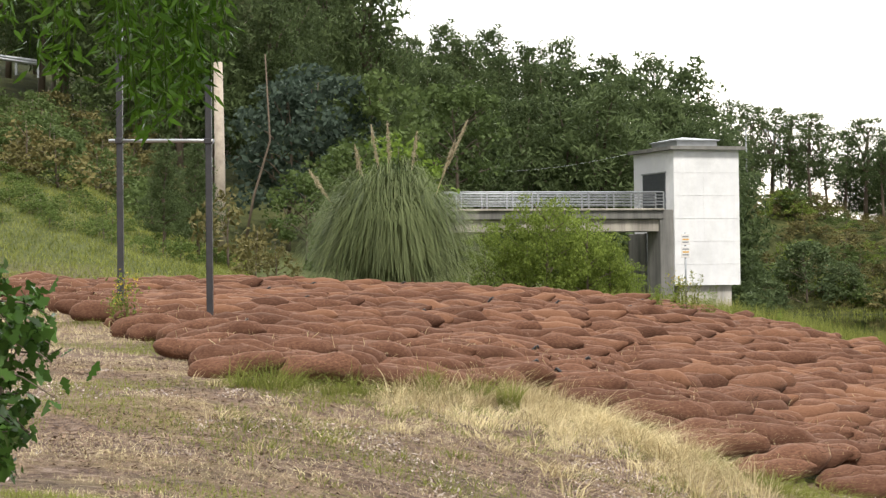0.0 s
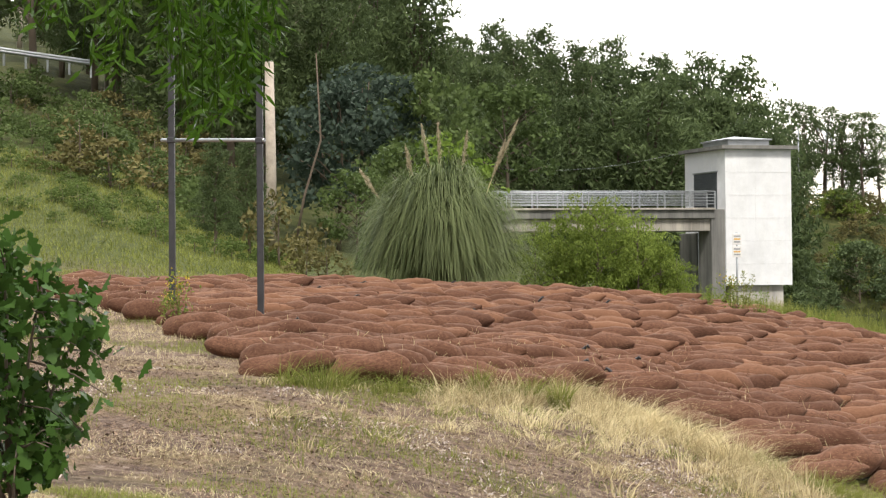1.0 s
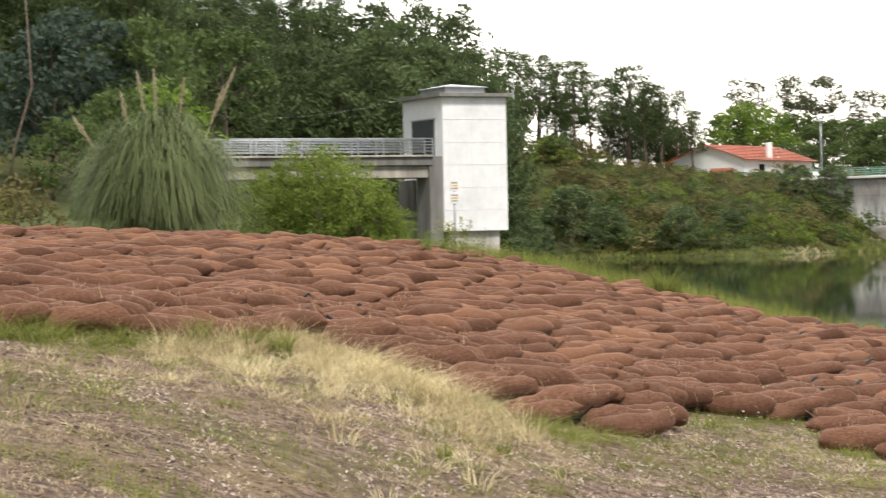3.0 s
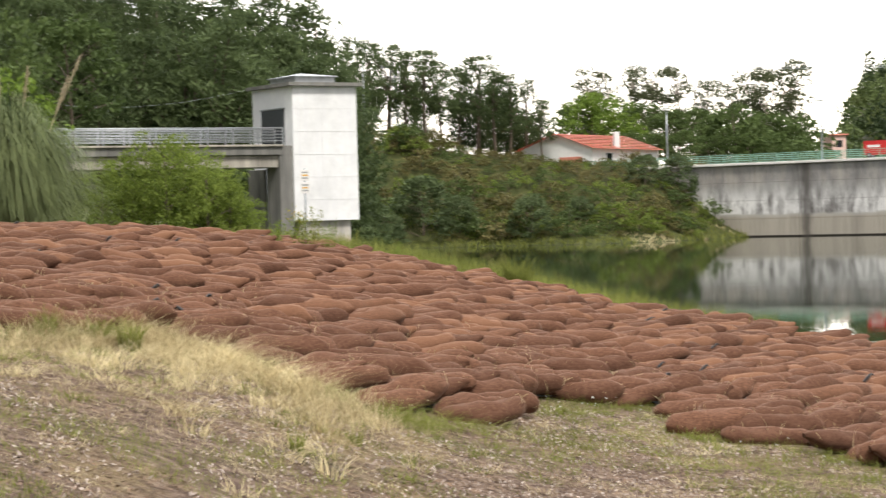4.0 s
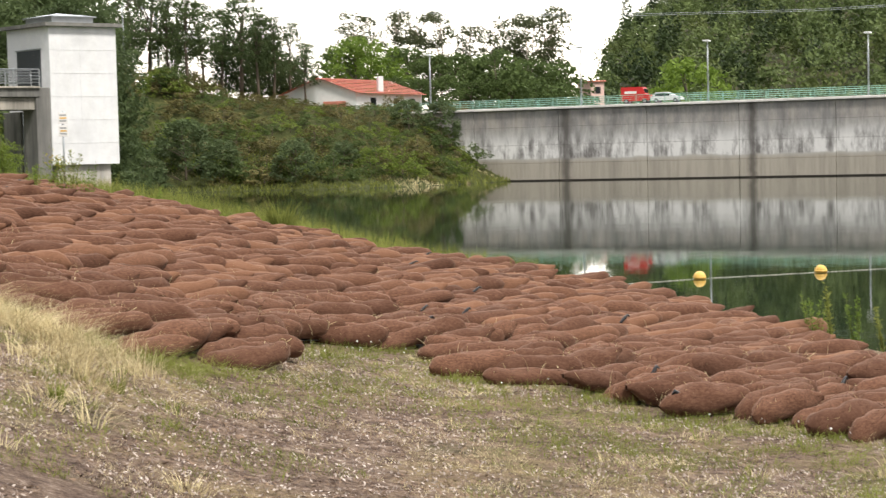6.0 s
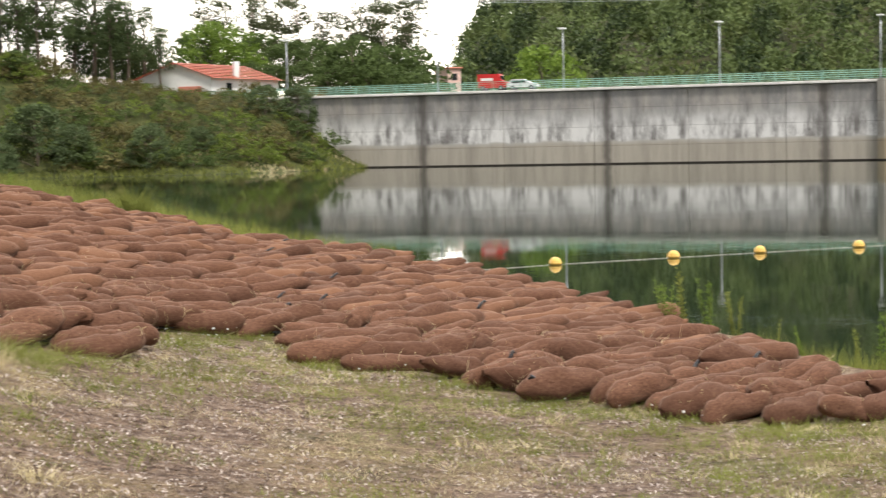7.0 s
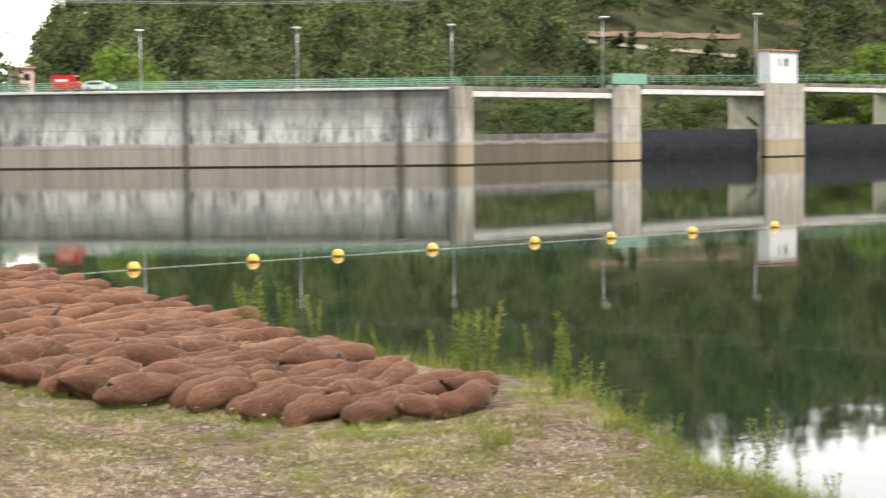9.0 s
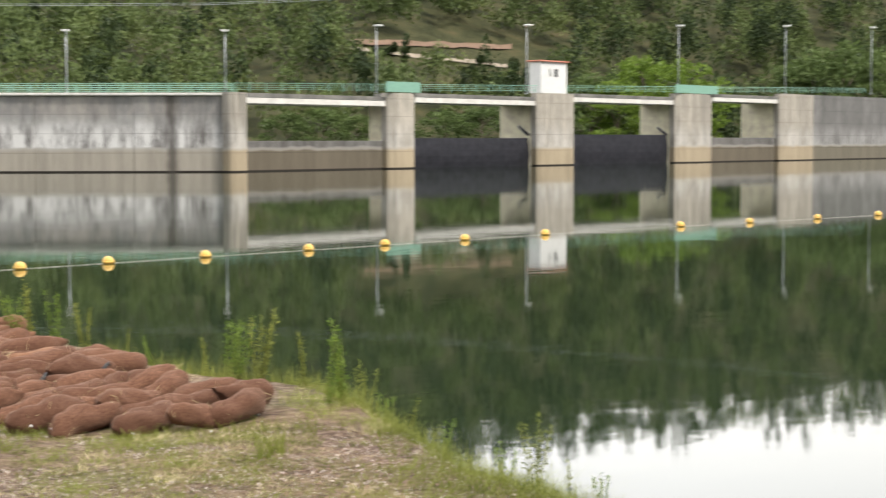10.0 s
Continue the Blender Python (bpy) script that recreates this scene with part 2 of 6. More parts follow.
M_BRIGHT = leaf_material("bright_leaves", (0.09, 0.16, 0.02), (0.27, 0.38, 0.07))
M_BLUE = leaf_material("blue_green_leaves", (0.035, 0.06, 0.042), (0.11, 0.15, 0.11), leafy=0.75)
M_WILLOW = leaf_material("willow_leaves", (0.065, 0.10, 0.045), (0.23, 0.29, 0.13), leafy=0.7)
M_GUM = leaf_material("gum_leaves", (0.06, 0.08, 0.035), (0.16, 0.175, 0.085), leafy=0.75)
M_BROWNBUSH = leaf_material("heath_leaves", (0.085, 0.078, 0.03), (0.29, 0.255, 0.10), 0.2, leafy=0.75)
M_NEAR = leaf_material("ash_leaves", (0.012, 0.038, 0.004), (0.12, 0.25, 0.025), 0.45, 0.3)
M_OAK = leaf_material("oak_leaves", (0.014, 0.04, 0.007), (0.10, 0.20, 0.04), 0.3, 0.25)
M_FLOWER = leaf_material("yellow_petals", (0.40, 0.30, 0.03), (0.75, 0.62, 0.10), 0.3)
M_FABRIC = plain("gap_shade_geotextile", (0.018, 0.016, 0.015), 0.9, 0, 0.3, 8, 0.4)
M_STRAW = leaf_material("straw_blades", (0.27, 0.185, 0.075), (1.0, 0.87, 0.54), 0.25, 0.7)
M_GRASS = leaf_material("grass_blades", (0.085, 0.11, 0.02), (0.40, 0.43, 0.11), 0.4, 0.6)
M_PAMPAS = leaf_material("pampas_blades", (0.018, 0.036, 0.010), (0.25, 0.30, 0.13), 0.3, 0.5)
M_PLUME = leaf_material("plume_fluff", (0.40, 0.34, 0.22), (0.66, 0.58, 0.42), 0.4, 0.9)
M_DARKWOOD = leaf_material("dark_hill_leaves", (0.018, 0.034, 0.014), (0.085, 0.12, 0.045), 0.2, leafy=0.6, scale=0.07)
M_MIDWOOD = leaf_material("hill_leaves", (0.040, 0.066, 0.021), (0.21, 0.27, 0.095), 0.2, leafy=0.6, scale=0.07)
M_PALEWOOD = leaf_material("pale_hill_leaves", (0.09, 0.12, 0.035), (0.24, 0.285, 0.105), 0.2, leafy=0.6, scale=0.07)
M_EARTH = plain("red_earth", (0.17, 0.11, 0.075), 0.95, 0, 0.35, 0.4, 0.5)
M_PATH = plain("pale_track", (0.26, 0.22, 0.17), 0.95, 0, 0.2, 0.6)
# cream paler than the pier concrete paints warm light on these left faces
M_SIDE_LIT = plain("lit_cream_concrete", (0.86, 0.76, 0.58), 0.9, 0, 0.25, 0.7, 0.3)
M_BROOM = leaf_material("broom_leaves", (0.075, 0.115, 0.018), (0.33, 0.42, 0.09), 0.4)
M_FERN = leaf_material("fern_fronds", (0.05, 0.085, 0.018), (0.20, 0.27, 0.075), 0.35)
M_CHIP = leaf_material("bark_chip", (0.26, 0.18, 0.14), (0.95, 0.84, 0.76), 0.05, 0.85, leafy=1.0, scale=1.5)
M_LITTER = leaf_material("leaf_litter", (0.025, 0.014, 0.010), (0.42, 0.29, 0.20), 0.1, 0.85, leafy=0.9, scale=1.2)


# ---- building blocks ----
def place(az, d, z=0.0):
    """A point by its bearing from +y to the right, in degrees, and its distance from the origin."""
    return Vector((d * math.sin(radians(az)), d * math.cos(radians(az)), z))


def height(d, el):
    return EYE.z + d * math.tan(radians(el))


def mesh_from(name, verts, faces, smooth=False):
    """A mesh from numpy arrays; all faces have the same number of corners."""
    verts, faces = np.asarray(verts, np.float32), np.asarray(faces, np.int32)
    me = bpy.data.meshes.new(name)
    n, k = faces.shape
    me.vertices.add(len(verts))
    me.vertices.foreach_set("co", verts.ravel())
    me.loops.add(n * k)
    me.loops.foreach_set("vertex_index", faces.ravel())
    me.polygons.add(n)
    me.polygons.foreach_set("loop_start", np.arange(0, n * k, k, dtype=np.int32))
    if smooth:
        me.polygons.foreach_set("use_smooth", np.ones(n, bool))
    me.update(calc_edges=True)
    me.validate()
    return me


def part(name, bm, material, parent=None, label="", smooth=False):
    """One mesh object, from a bmesh or a mesh, under a thing or a part."""
    if isinstance(bm, bpy.types.Mesh):
        me = bm
    else:
        me = bpy.data.meshes.new(name)
        if smooth:
            for f in bm.faces:
                f.smooth = True
        bm.to_mesh(me)
        bm.free()
    if not me.materials:
        me.materials.append(material)
    ob = new(name, me)
    if parent:
        ob.parent = parent
    return tagged(ob, label)


def holder(name, at, label, category, group="", rz=0.0, kind=""):
    ob = new(name)
    ob.empty_display_size = 0.2
    ob.matrix_basis = pose(*at, 0, 0, rz)
    return tagged(ob, label, category, group, kind)


def box(bm, lo, hi, bevel=0.0, m=None):
    """Adds a box, with worn edges when bevel is given."""
    lo, hi = Vector(lo), Vector(hi)
    r = bmesh.ops.create_cube(bm, size=1.0, matrix=(m or Matrix()) @ Matrix.Translation((lo + hi) / 2) @ Matrix.Diagonal((*(hi - lo), 1)))
    if bevel:
        edges = list({e for v in r["verts"] for e in v.link_edges})
        bmesh.ops.bevel(bm, geom=edges, offset=bevel, segments=1, affect="EDGES")
    return bm


def boxed(lo, hi, bevel=0.0, m=None):
    return box(bmesh.new(), lo, hi, bevel, m)


def tube(bm, points, radii, sides=8):
    """A bent, tapered tube through the points."""
    rings = []
    points = [Vector(p) for p in points]
    for i, p in enumerate(points):
        way = (points[min(i + 1, len(points) - 1)] - points[max(i - 1, 0)]).normalized()
        a = way.cross(Vector((0.31, 0.95, 0.07))).normalized()
        b = way.cross(a)
        r = radii[i] if hasattr(radii, "__len__") else radii
        rings.append([bm.verts.new(p + (a * math.cos(2 * math.pi * k / sides) + b * math.sin(2 * math.pi * k / sides)) * r) for k in range(sides)])
    for r0, r1 in zip(rings, rings[1:]):
        for k in range(sides):
            f = bm.faces.new((r0[k], r0[(k + 1) % sides], r1[(k + 1) % sides], r1[k]))
            f.smooth = True
    bm.faces.new(rings[0][::-1])
    bm.faces.new(rings[-1])
    return bm


def leaf_quads(rng, centres, length, width, up=0.0, lie=None):
    """Pointed leaf quads (kites), one at each centre, turned at random; up pulls their tips upward."""
    n = len(centres)
    way = rng.normal(size=(n, 3))
    way[:, 2] += up
    if lie is not None:
        way = way * 0.5 + lie
    way /= np.linalg.norm(way, axis=1)[:, None]
    side = np.cross(way, rng.normal(size=(n, 3)))
    side /= np.linalg.norm(side, axis=1)[:, None] + 1e-9
    ln = (length * rng.uniform(0.6, 1.3, n))[:, None]
    wd = (width * rng.uniform(0.7, 1.3, n))[:, None]
    v = np.stack([centres - way * ln * 0.5, centres + side * wd * 0.5, centres + way * ln * 0.5, centres - side * wd * 0.5], 1)
    return v.reshape(-1, 3), np.arange(4 * n).reshape(-1, 4)


# ---- the land ----
def ease(x, a, b):
    t = np.clip((x - a) / (b - a), 0, 1)
    return t * t * (3 - 2 * t)


def lumps(x, y):
    return 0.5 * np.sin(x * 1.3 + 2 * np.sin(y * 0.7)) * np.cos(y * 1.1 + x * 0.3) + 0.5 * np.sin(x * 0.37 - y * 0.29)


def shore(az):
    """The distance of the near water's edge along each bearing."""
    return np.interp(az, [-1, 1, 4, 8, 10, 15, 18, 21, 25, 29, 34, 38, 43, 45.5, 48, 54, 60, 75, 100, 130, 140],
                     [130, 110, 78, 62, 58, 55, 51.5, 48.5, 45, 40, 33, 28, 25.8, 22.3, 19.3, 16.4, 15, 14.5, 22, 90, 600])


def far_shore(az):
    return np.interp(az, [-1, 1, 4, 10, 14, 17, 20, 23, 25, 45, 64, 75, 100], [130, 130, 160, 212, 214, 212, 214, 236, 300, 330, 480, 500, 500])


def land(x, y):
    """The height of the ground: a bank falling to the lake, wooded hills around it, the lake's bed between."""
    x, y = np.asarray(x, float), np.asarray(y, float)
    d, az = np.hypot(x, y), np.degrees(np.arctan2(x, y))
    a = np.clip(az, -60, 70)
    zf = 0.45 + 2.6 / (1 + np.exp((a - 9) / 7))
    zb = 0.2 + 3.75 / (1 + np.exp((a - 13.4) / 5.8))
    near = zf + (zb - zf) * np.clip((d - 21) / 25, -0.35, 1.0)
    west = 1 / (1 + np.exp((az + 10.5) / 1.6))
    near = near + (0.03 + 0.155 * west) * np.clip(d - 47, 0, 45) + np.clip(d - 92, 0, 200) * 0.2
    near = near + 0.05 * lumps(x, y) * ease(d, 3, 12)
    s = shore(az)
    bank = near - ease(d, s - 2.5, s + 4.5) * (near + 1.9)
    f = far_shore(az)
    crest = np.interp(az, [-1, 4, 10, 16, 20, 22, 24, 27, 35, 45, 60, 75, 100, 140], [14, 15, 15.5, 11.3, 10.3, 9.5, 3, 3, 3, 3, 3, 3, 20, 20])
    rise = np.interp(az, [-1, 4, 10, 15, 22, 25, 27, 32, 45, 60, 75, 100], [0.15, 0.1, 0.0, 0.0, 0.0, 0.02, 0.14, 0.22, 0.362, 0.352, 0.28, 0.1])
    over = crest * ease(d, f - 2, f + 34) + rise * np.clip(d - f - 40, 0, 320) - 1.8 * (1 - ease(d, f - 6, f))
    over = over + 0.6 * lumps(x * 0.25, y * 0.25) * ease(d, f, f + 10)
    sheet = np.where(d < s + 8, bank, over)
    sheet = np.where((az < -1) | (az > 140), near, sheet)
    return sheet - np.clip(d - 900, 0, 5000) * 0.02


def build_ground():
    az = np.unique(np.concatenate([np.arange(-180, -20, 4), np.arange(-20, 70, 0.7), np.arange(70, 181, 4)]))
    d = np.concatenate([[0.05], np.arange(1, 14, 1.0), np.arange(14, 56, 0.45), np.geomspace(56, 3500, 110)])
    A, D = np.meshgrid(np.radians(az), d, indexing="ij")
    X, Y = D * np.sin(A), D * np.cos(A)
    V = np.stack([X, Y, land(X, Y)], -1).reshape(-1, 3)
    n, m = len(az), len(d)
    i, j = np.meshgrid(np.arange(n - 1), np.arange(m - 1), indexing="ij")
    q = np.stack([i * m + j, i * m + j + 1, (i + 1) * m + j + 1, (i + 1) * m + j], -1).reshape(-1, 4)
    ob = part("ground", mesh_from("ground", V, q, True), M_GROUND)
    tagged(ob, "bank of dry soil and patchy grass sloping to a lake", "ground", kind="structure")


def build_water():
    n = 96
    rim = [(720 * math.sin(2 * math.pi * k / n) + 260, 720 * math.cos(2 * math.pi * k / n), 0) for k in range(n)]
    bm = bmesh.new()
    bm.faces.new([bm.verts.new(p) for p in rim][::-1])
    ob = part("water", bm, M_WATER)
    tagged(ob, "calm dark green reservoir water with mirror reflections", "lake", kind="structure")


build_ground()
build_water()


def on_land(az, d, sink=0.0):
    p = place(az, d)
    p.z = float(land(p.x, p.y)) - sink
    return p


# ---- the dam ----
DAM_A, DAM_B, DAM_C = Vector((62, 249, 0)), Vector((142.5, 168.5, 0)), Vector((360, 182, 0))


def frame_along(a, b):
    """x runs from a to b, y away from the lake's near side, z up; and the length."""
    u = (b - a).normalized()
    v = Vector((-u.y, u.x, 0))
    m = Matrix(((u.x, v.x, 0, a.x), (u.y, v.y, 0, a.y), (0, 0, 1, 0), (0, 0, 0, 1)))
    return m, (b - a).length


def along(az, a=DAM_B, b=DAM_C):
    """How far along the line from a to b a bearing crosses it."""
    u = (b - a).normalized()
    w = place(az, 1)
    return (a.y * w.x - a.x * w.y) / (u.x * w.y - u.y * w.x)


def rail_line(name, m, s0, s1, z0, z1, mat, label, posts=2.0, h=1.1, bars=4):
    """A rail on posts along x of m, from s0 to s1, following the deck's height."""
    root = holder(name, (0, 0, 0), label, "railing")
    n = max(1, round((s1 - s0) / posts))
    post = None
    for i in range(n + 1):
        t = i / n
        base = m @ Vector((s0 + (s1 - s0) * t, 0, z0 + (z1 - z0) * t))
        if post is None:
            post = part("post", boxed((-0.04, -0.04, 0), (0.04, 0.04, h), 0.01), mat, root)
            data = post.data
            post.location = base
        else:
            o = new("post", data)
            o.parent, o.location = root, base
    for k in range(bars):
        z = h * (0.25 + 0.75 * k / (bars - 1))
        bm = bmesh.new()
        tube(bm, [m @ Vector((s0, 0, z0 + z)), m @ Vector((s1, 0, z1 + z))], 0.04 if k == bars - 1 else 0.024, 6)
        part("top_rail" if k == bars - 1 else "rail", bm, mat, root)
    return root


def build_dam():
    m1, l1 = frame_along(DAM_A, DAM_B)
    m2, l2 = frame_along(DAM_B, DAM_C)
    deck = lambda s: 10.35 + 4.2 * max(0.0, s) / l2          # the road climbs along the spillway
    root = holder("dam_wall", (0, 0, 0), "long stained grey concrete gravity dam wall in tall blocks", "dam", kind="structure")
    n = 9
    for i in range(n):
        s0, s1 = l1 * i / n, l1 * (i + 1) / n
        part("block", boxed((s0 + 0.03, 0.05 * (i % 2), -3), (s1 - 0.03, 7.0, 9.85), 0.04, m1), M_DAM, root)
    part("coping", boxed((0, -0.35, 9.85), (l1 + 0.3, 7.3, 10.2), 0.05, m1), M_GIRDER, root, "pale edge of the road")
    # the spillway: piers, low sills, gates and the bridge over them
    spans = [(along(40.0), along(40.6)), (along(45.31), along(46.23)), (along(50.35), along(51.6)), (along(54.97), along(56.18)), (along(58.39), along(59.5))]
    spill = holder("spillway", (0, 0, 0), "concrete spillway of tall piers under a road bridge", "spillway", kind="structure")
    for i, (s0, s1) in enumerate(spans):
        bm = bmesh.new()
        r = (s1 - s0) / 2
        outline = [(s0, 0.6), (s1, 0.6)] + [(s0 + r + r * math.cos(q), -0.5 + 0.6 * math.sin(q)) for q in [0, -0.5, -1.0, -1.57, -2.14, -2.64, -3.1416]]
        top = deck(s0) - 0.1
        lo = [bm.verts.new(m2 @ Vector((x, y, -3))) for x, y in outline]
        hi = [bm.verts.new(m2 @ Vector((x, y, top))) for x, y in outline]
        k = len(outline)
        for q in range(k):
            bm.faces.new((lo[q], hi[q], hi[(q + 1) % k], lo[(q + 1) % k]))
        bm.faces.new(hi)
        bmesh.ops.recalc_face_normals(bm, faces=bm.faces)
        part("pier", bm, M_PIER, spill)
        if i:
            part("side_wall", boxed((s0 + 0.3, 0.61, -3), (s1 - 0.3, (0, 3.2, 7.0, 7.0, 8.0)[i], deck(s0) - 1.55), 0.05, m2), M_SIDE_LIT, spill, "rear wall of the pier, coloured cream like a sunlit face")
            if i in (2, 3):
                arm = tube(bmesh.new(), [m2 @ Vector((s0 + 0.2, 1.2, 4.9)), m2 @ Vector((s0 + 0.2, 3.2, 6.3))], [0.26, 0.2], 8)
                part("gate_arm", arm, M_GATE, spill, "dark steel arm of the gate")
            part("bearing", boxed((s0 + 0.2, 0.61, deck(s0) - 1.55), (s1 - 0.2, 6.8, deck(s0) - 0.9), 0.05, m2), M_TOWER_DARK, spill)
    for i in range(4):
        s0, s1 = spans[i][1], spans[i + 1][0]
        if i in (0, 3):
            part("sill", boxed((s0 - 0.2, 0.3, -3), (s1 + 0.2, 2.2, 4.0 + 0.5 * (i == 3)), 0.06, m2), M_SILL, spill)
        else:
            bm = bmesh.new()                       # a curved steel gate
            for a in range(7):
                t = a / 6
                for s in (s0, s1):
                    bm.verts.new(m2 @ Vector((s, 1.2 - 0.35 * math.sin(t * math.pi), -1 + t * (5.4 + 0.6 * (i == 2)))))
            bm.verts.ensure_lookup_table()
            for a in range(6):
                bm.faces.new((bm.verts[2 * a], bm.verts[2 * a + 1], bm.verts[2 * a + 3], bm.verts[2 * a + 2]))
            bmesh.ops.solidify(bm, geom=bm.faces, thickness=0.15)
            part("gate", bm, M_GATE, spill, "dark curved steel gate")
        for y in (-0.25, 3.4, 6.2):
            part("girder", boxed((s0 - 0.1, y, deck(s0) - 1.5), (s1 + 0.1, y + 0.5, deck(s0) - 0.72), 0.03, m2), M_GIRDER, spill, "pale bridge girder")
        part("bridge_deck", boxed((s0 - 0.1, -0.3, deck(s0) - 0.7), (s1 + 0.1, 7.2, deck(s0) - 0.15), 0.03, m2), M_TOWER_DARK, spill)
    s0 = spans[4][1]
    part("end_block", boxed((s0, 0.2, -3), (l2, 7, deck(s0) - 0.3), 0.04, m2), M_END, spill)
    rail_line("railing", m1 @ Matrix.Translation((0, -0.2, 0)), 0, l1, 10.2, 10.3, M_GREEN, "green painted steel railing along the dam road")
    rail_line("railing", m2 @ Matrix.Translation((0, -0.2, 0)), 0, l2 * 0.85, deck(0), deck(l2 * 0.85), M_GREEN, "green painted steel railing along the spillway bridge", 3.0)
    rail_line("railing", m1 @ Matrix.Translation((0, 6.9, 0)), 0, l1, 10.2, 10.3, M_GREEN, "green painted steel railing along the dam road", 3.0)
    for a0, a1 in ((45.2, 46.35), (54.9, 56.3)):       # green mesh screens over two piers
        s0, s1 = along(a0), along(a1)
        scr = tagged(part("screen", boxed((s0, -1.05, deck(s0) + 0.02), (s1, -0.99, deck(s0) + 1.5), 0.01, m2), M_GREEN), "pale green mesh screen over a pier", "screen")
    # the gate hut on the third pier
    a, b = along(50.42), along(51.3)
    z = deck(a) - 0.1
    hut = holder("gate_hut", m2 @ Vector(((a + b) / 2, 0.6, z)), "small white gate hut with a dark window on a pier", "hut", rz=math.degrees(math.atan2(DAM_C.y - DAM_B.y, DAM_C.x - DAM_B.x)))
    w = (b - a) / 2
    part("wall", boxed((-w, -1.5, 0), (w, 0.8, 5.0), 0.05), M_WHITE, hut)
    part("roof", boxed((-w - 0.3, -1.8, 5.0), (w + 0.3, 1.1, 5.2), 0.05), M_TILE, hut, "flat red-edged roof")
    for x, g in ((0.6, 0.5), (-1.1, 0.2)):
        win = part("window", boxed((x - g, -1.56, 2.7), (x + g, -1.5, 3.9)), M_GLASS_DARK, hut)
        for q in (-0.33, 0.33):
            part("glazing_bar", boxed((x + q * g * 2 - 0.04, -1.6, 2.7), (x + q * g * 2 + 0.04, -1.56, 3.9)), M_WHITE, win)
    return m1, m2, l1, l2, deck


m1, m2, l1, l2, deck = build_dam()


# ---- the valve tower and its footbridge ----
TOWER_D = 100.0


def build_tower():
    """A pale square tower; its corner edge stands between a wide face and a narrower one with the door."""
    pc, pr, pl = place(7.80, 97.0), place(9.95, 98.5), place(6.47, 100.5)
    ux = (pr - pc).normalized()                     # along the wide face
    ww = (pr - pc).length
    uy = Vector((-ux.y, ux.x, 0))
    dd = 3.6
    top, low = height(97.5, 4.5), height(97.5, -0.02)
    deg = math.degrees(math.atan2(ux.y, ux.x))
    base = holder("valve_tower", (pc.x, pc.y, 0), "tall pale board-marked concrete valve tower with a flat roof", "tower", rz=deg)
    # the side face runs back to the left, so the plan is a skewed box
    inv = Matrix.Rotation(-radians(deg), 4, "Z")
    left = inv @ (pl - pc)
    left.z = 0
    bm = bmesh.new()
    plan = [Vector((0, 0, 0)), Vector((ww, 0, 0)), Vector((ww, 0, 0)) + left * 1.15, left]

    def prism(bm, pts, z0, z1):
        lo = [bm.verts.new((p.x, p.y, z0)) for p in pts]
        hi = [bm.verts.new((p.x, p.y, z1)) for p in pts]
        n = len(pts)
        for q in range(n):
            bm.faces.new((lo[q], lo[(q + 1) % n], hi[(q + 1) % n], hi[q]))
        bm.faces.new(lo[::-1])
        bm.faces.new(hi)
        return bm

    prism(bm, plan, low, top)
    part("wall", bm, M_TOWER, base)
    ins = [p * 1.0 for p in plan]
    bm = prism(bmesh.new(), [Vector((0.35, 0.25, 0)), Vector((ww - 0.45, 0.25, 0)), plan[2] + Vector((-0.4, -0.3, 0)), left + Vector((0.5, -0.2, 0))], -3, low - 0.002)
    part("footing", bm, M_PIER, base, "narrower weathered concrete footing")
    grow = [Vector((-0.28, -0.3, 0)), Vector((ww + 0.3, -0.3, 0)), plan[2] + Vector((0.3, 0.3, 0)), left + Vector((-0.35, 0.1, 0))]
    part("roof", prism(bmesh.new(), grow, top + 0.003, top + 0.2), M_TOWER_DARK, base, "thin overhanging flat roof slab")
    c = (plan[0] + plan[2]) / 2
    cap = [c + (p - c) * 0.62 for p in plan]
    part("roof_light", prism(bmesh.new(), cap, top + 0.2, top + 0.6), M_STEEL, base, "low metal roof light")
    cap2 = [c + (p - c) * 0.68 for p in plan]
    bm = prism(bmesh.new(), cap2, top + 0.6, top + 0.66)
    apex = bm.verts.new((c.x, c.y, top + 0.92))
    bm.verts.ensure_lookup_table()
    for q in range(4):
        bm.faces.new((bm.verts[4 + q], bm.verts[4 + (q + 1) % 4], apex))
    part("roof_cap", bm, M_STEEL, base)
    # board lines: thin proud strips on the wide face
    for z in np.linspace(low + 1.2, top - 1.3, 5):
        part("board_line", boxed((0.02, -0.012, z), (ww - 0.02, 0.0, z + 0.02)), M_LINE, base)
    part("board_line", boxed((ww * 0.45, -0.010, low + 2.2), (ww * 0.45 + 0.015, 0.0, top - 0.6)), M_LINE, base)
    lu = left.normalized()
    side = Matrix(((lu.x, -lu.y, 0, 0), (lu.y, lu.x, 0, 0), (0, 0, 1, 0), (0, 0, 0, 1)))
    ll = left.length
    zr0, zr1 = height(99, 2.4), height(99, 3.7)
    part("door", boxed((ll * 0.2, -0.02, zr0), (ll * 0.76, 0.05, zr1), 0.01, side), M_SHUTTER, base, "dark grey louvred steel door")
    for q in range(14):
        z = zr0 + 0.1 + (zr1 - zr0 - 0.2) * q / 14
        part("louvre", boxed((ll * 0.22, 0.05, z), (ll * 0.74, 0.075, z + 0.09), 0, side), M_SHUTTER, base)
    part("door_frame", boxed((ll * 0.18, 0.0, zr1), (ll * 0.78, 0.08, zr1 + 0.08), 0, side), M_STEEL, base)
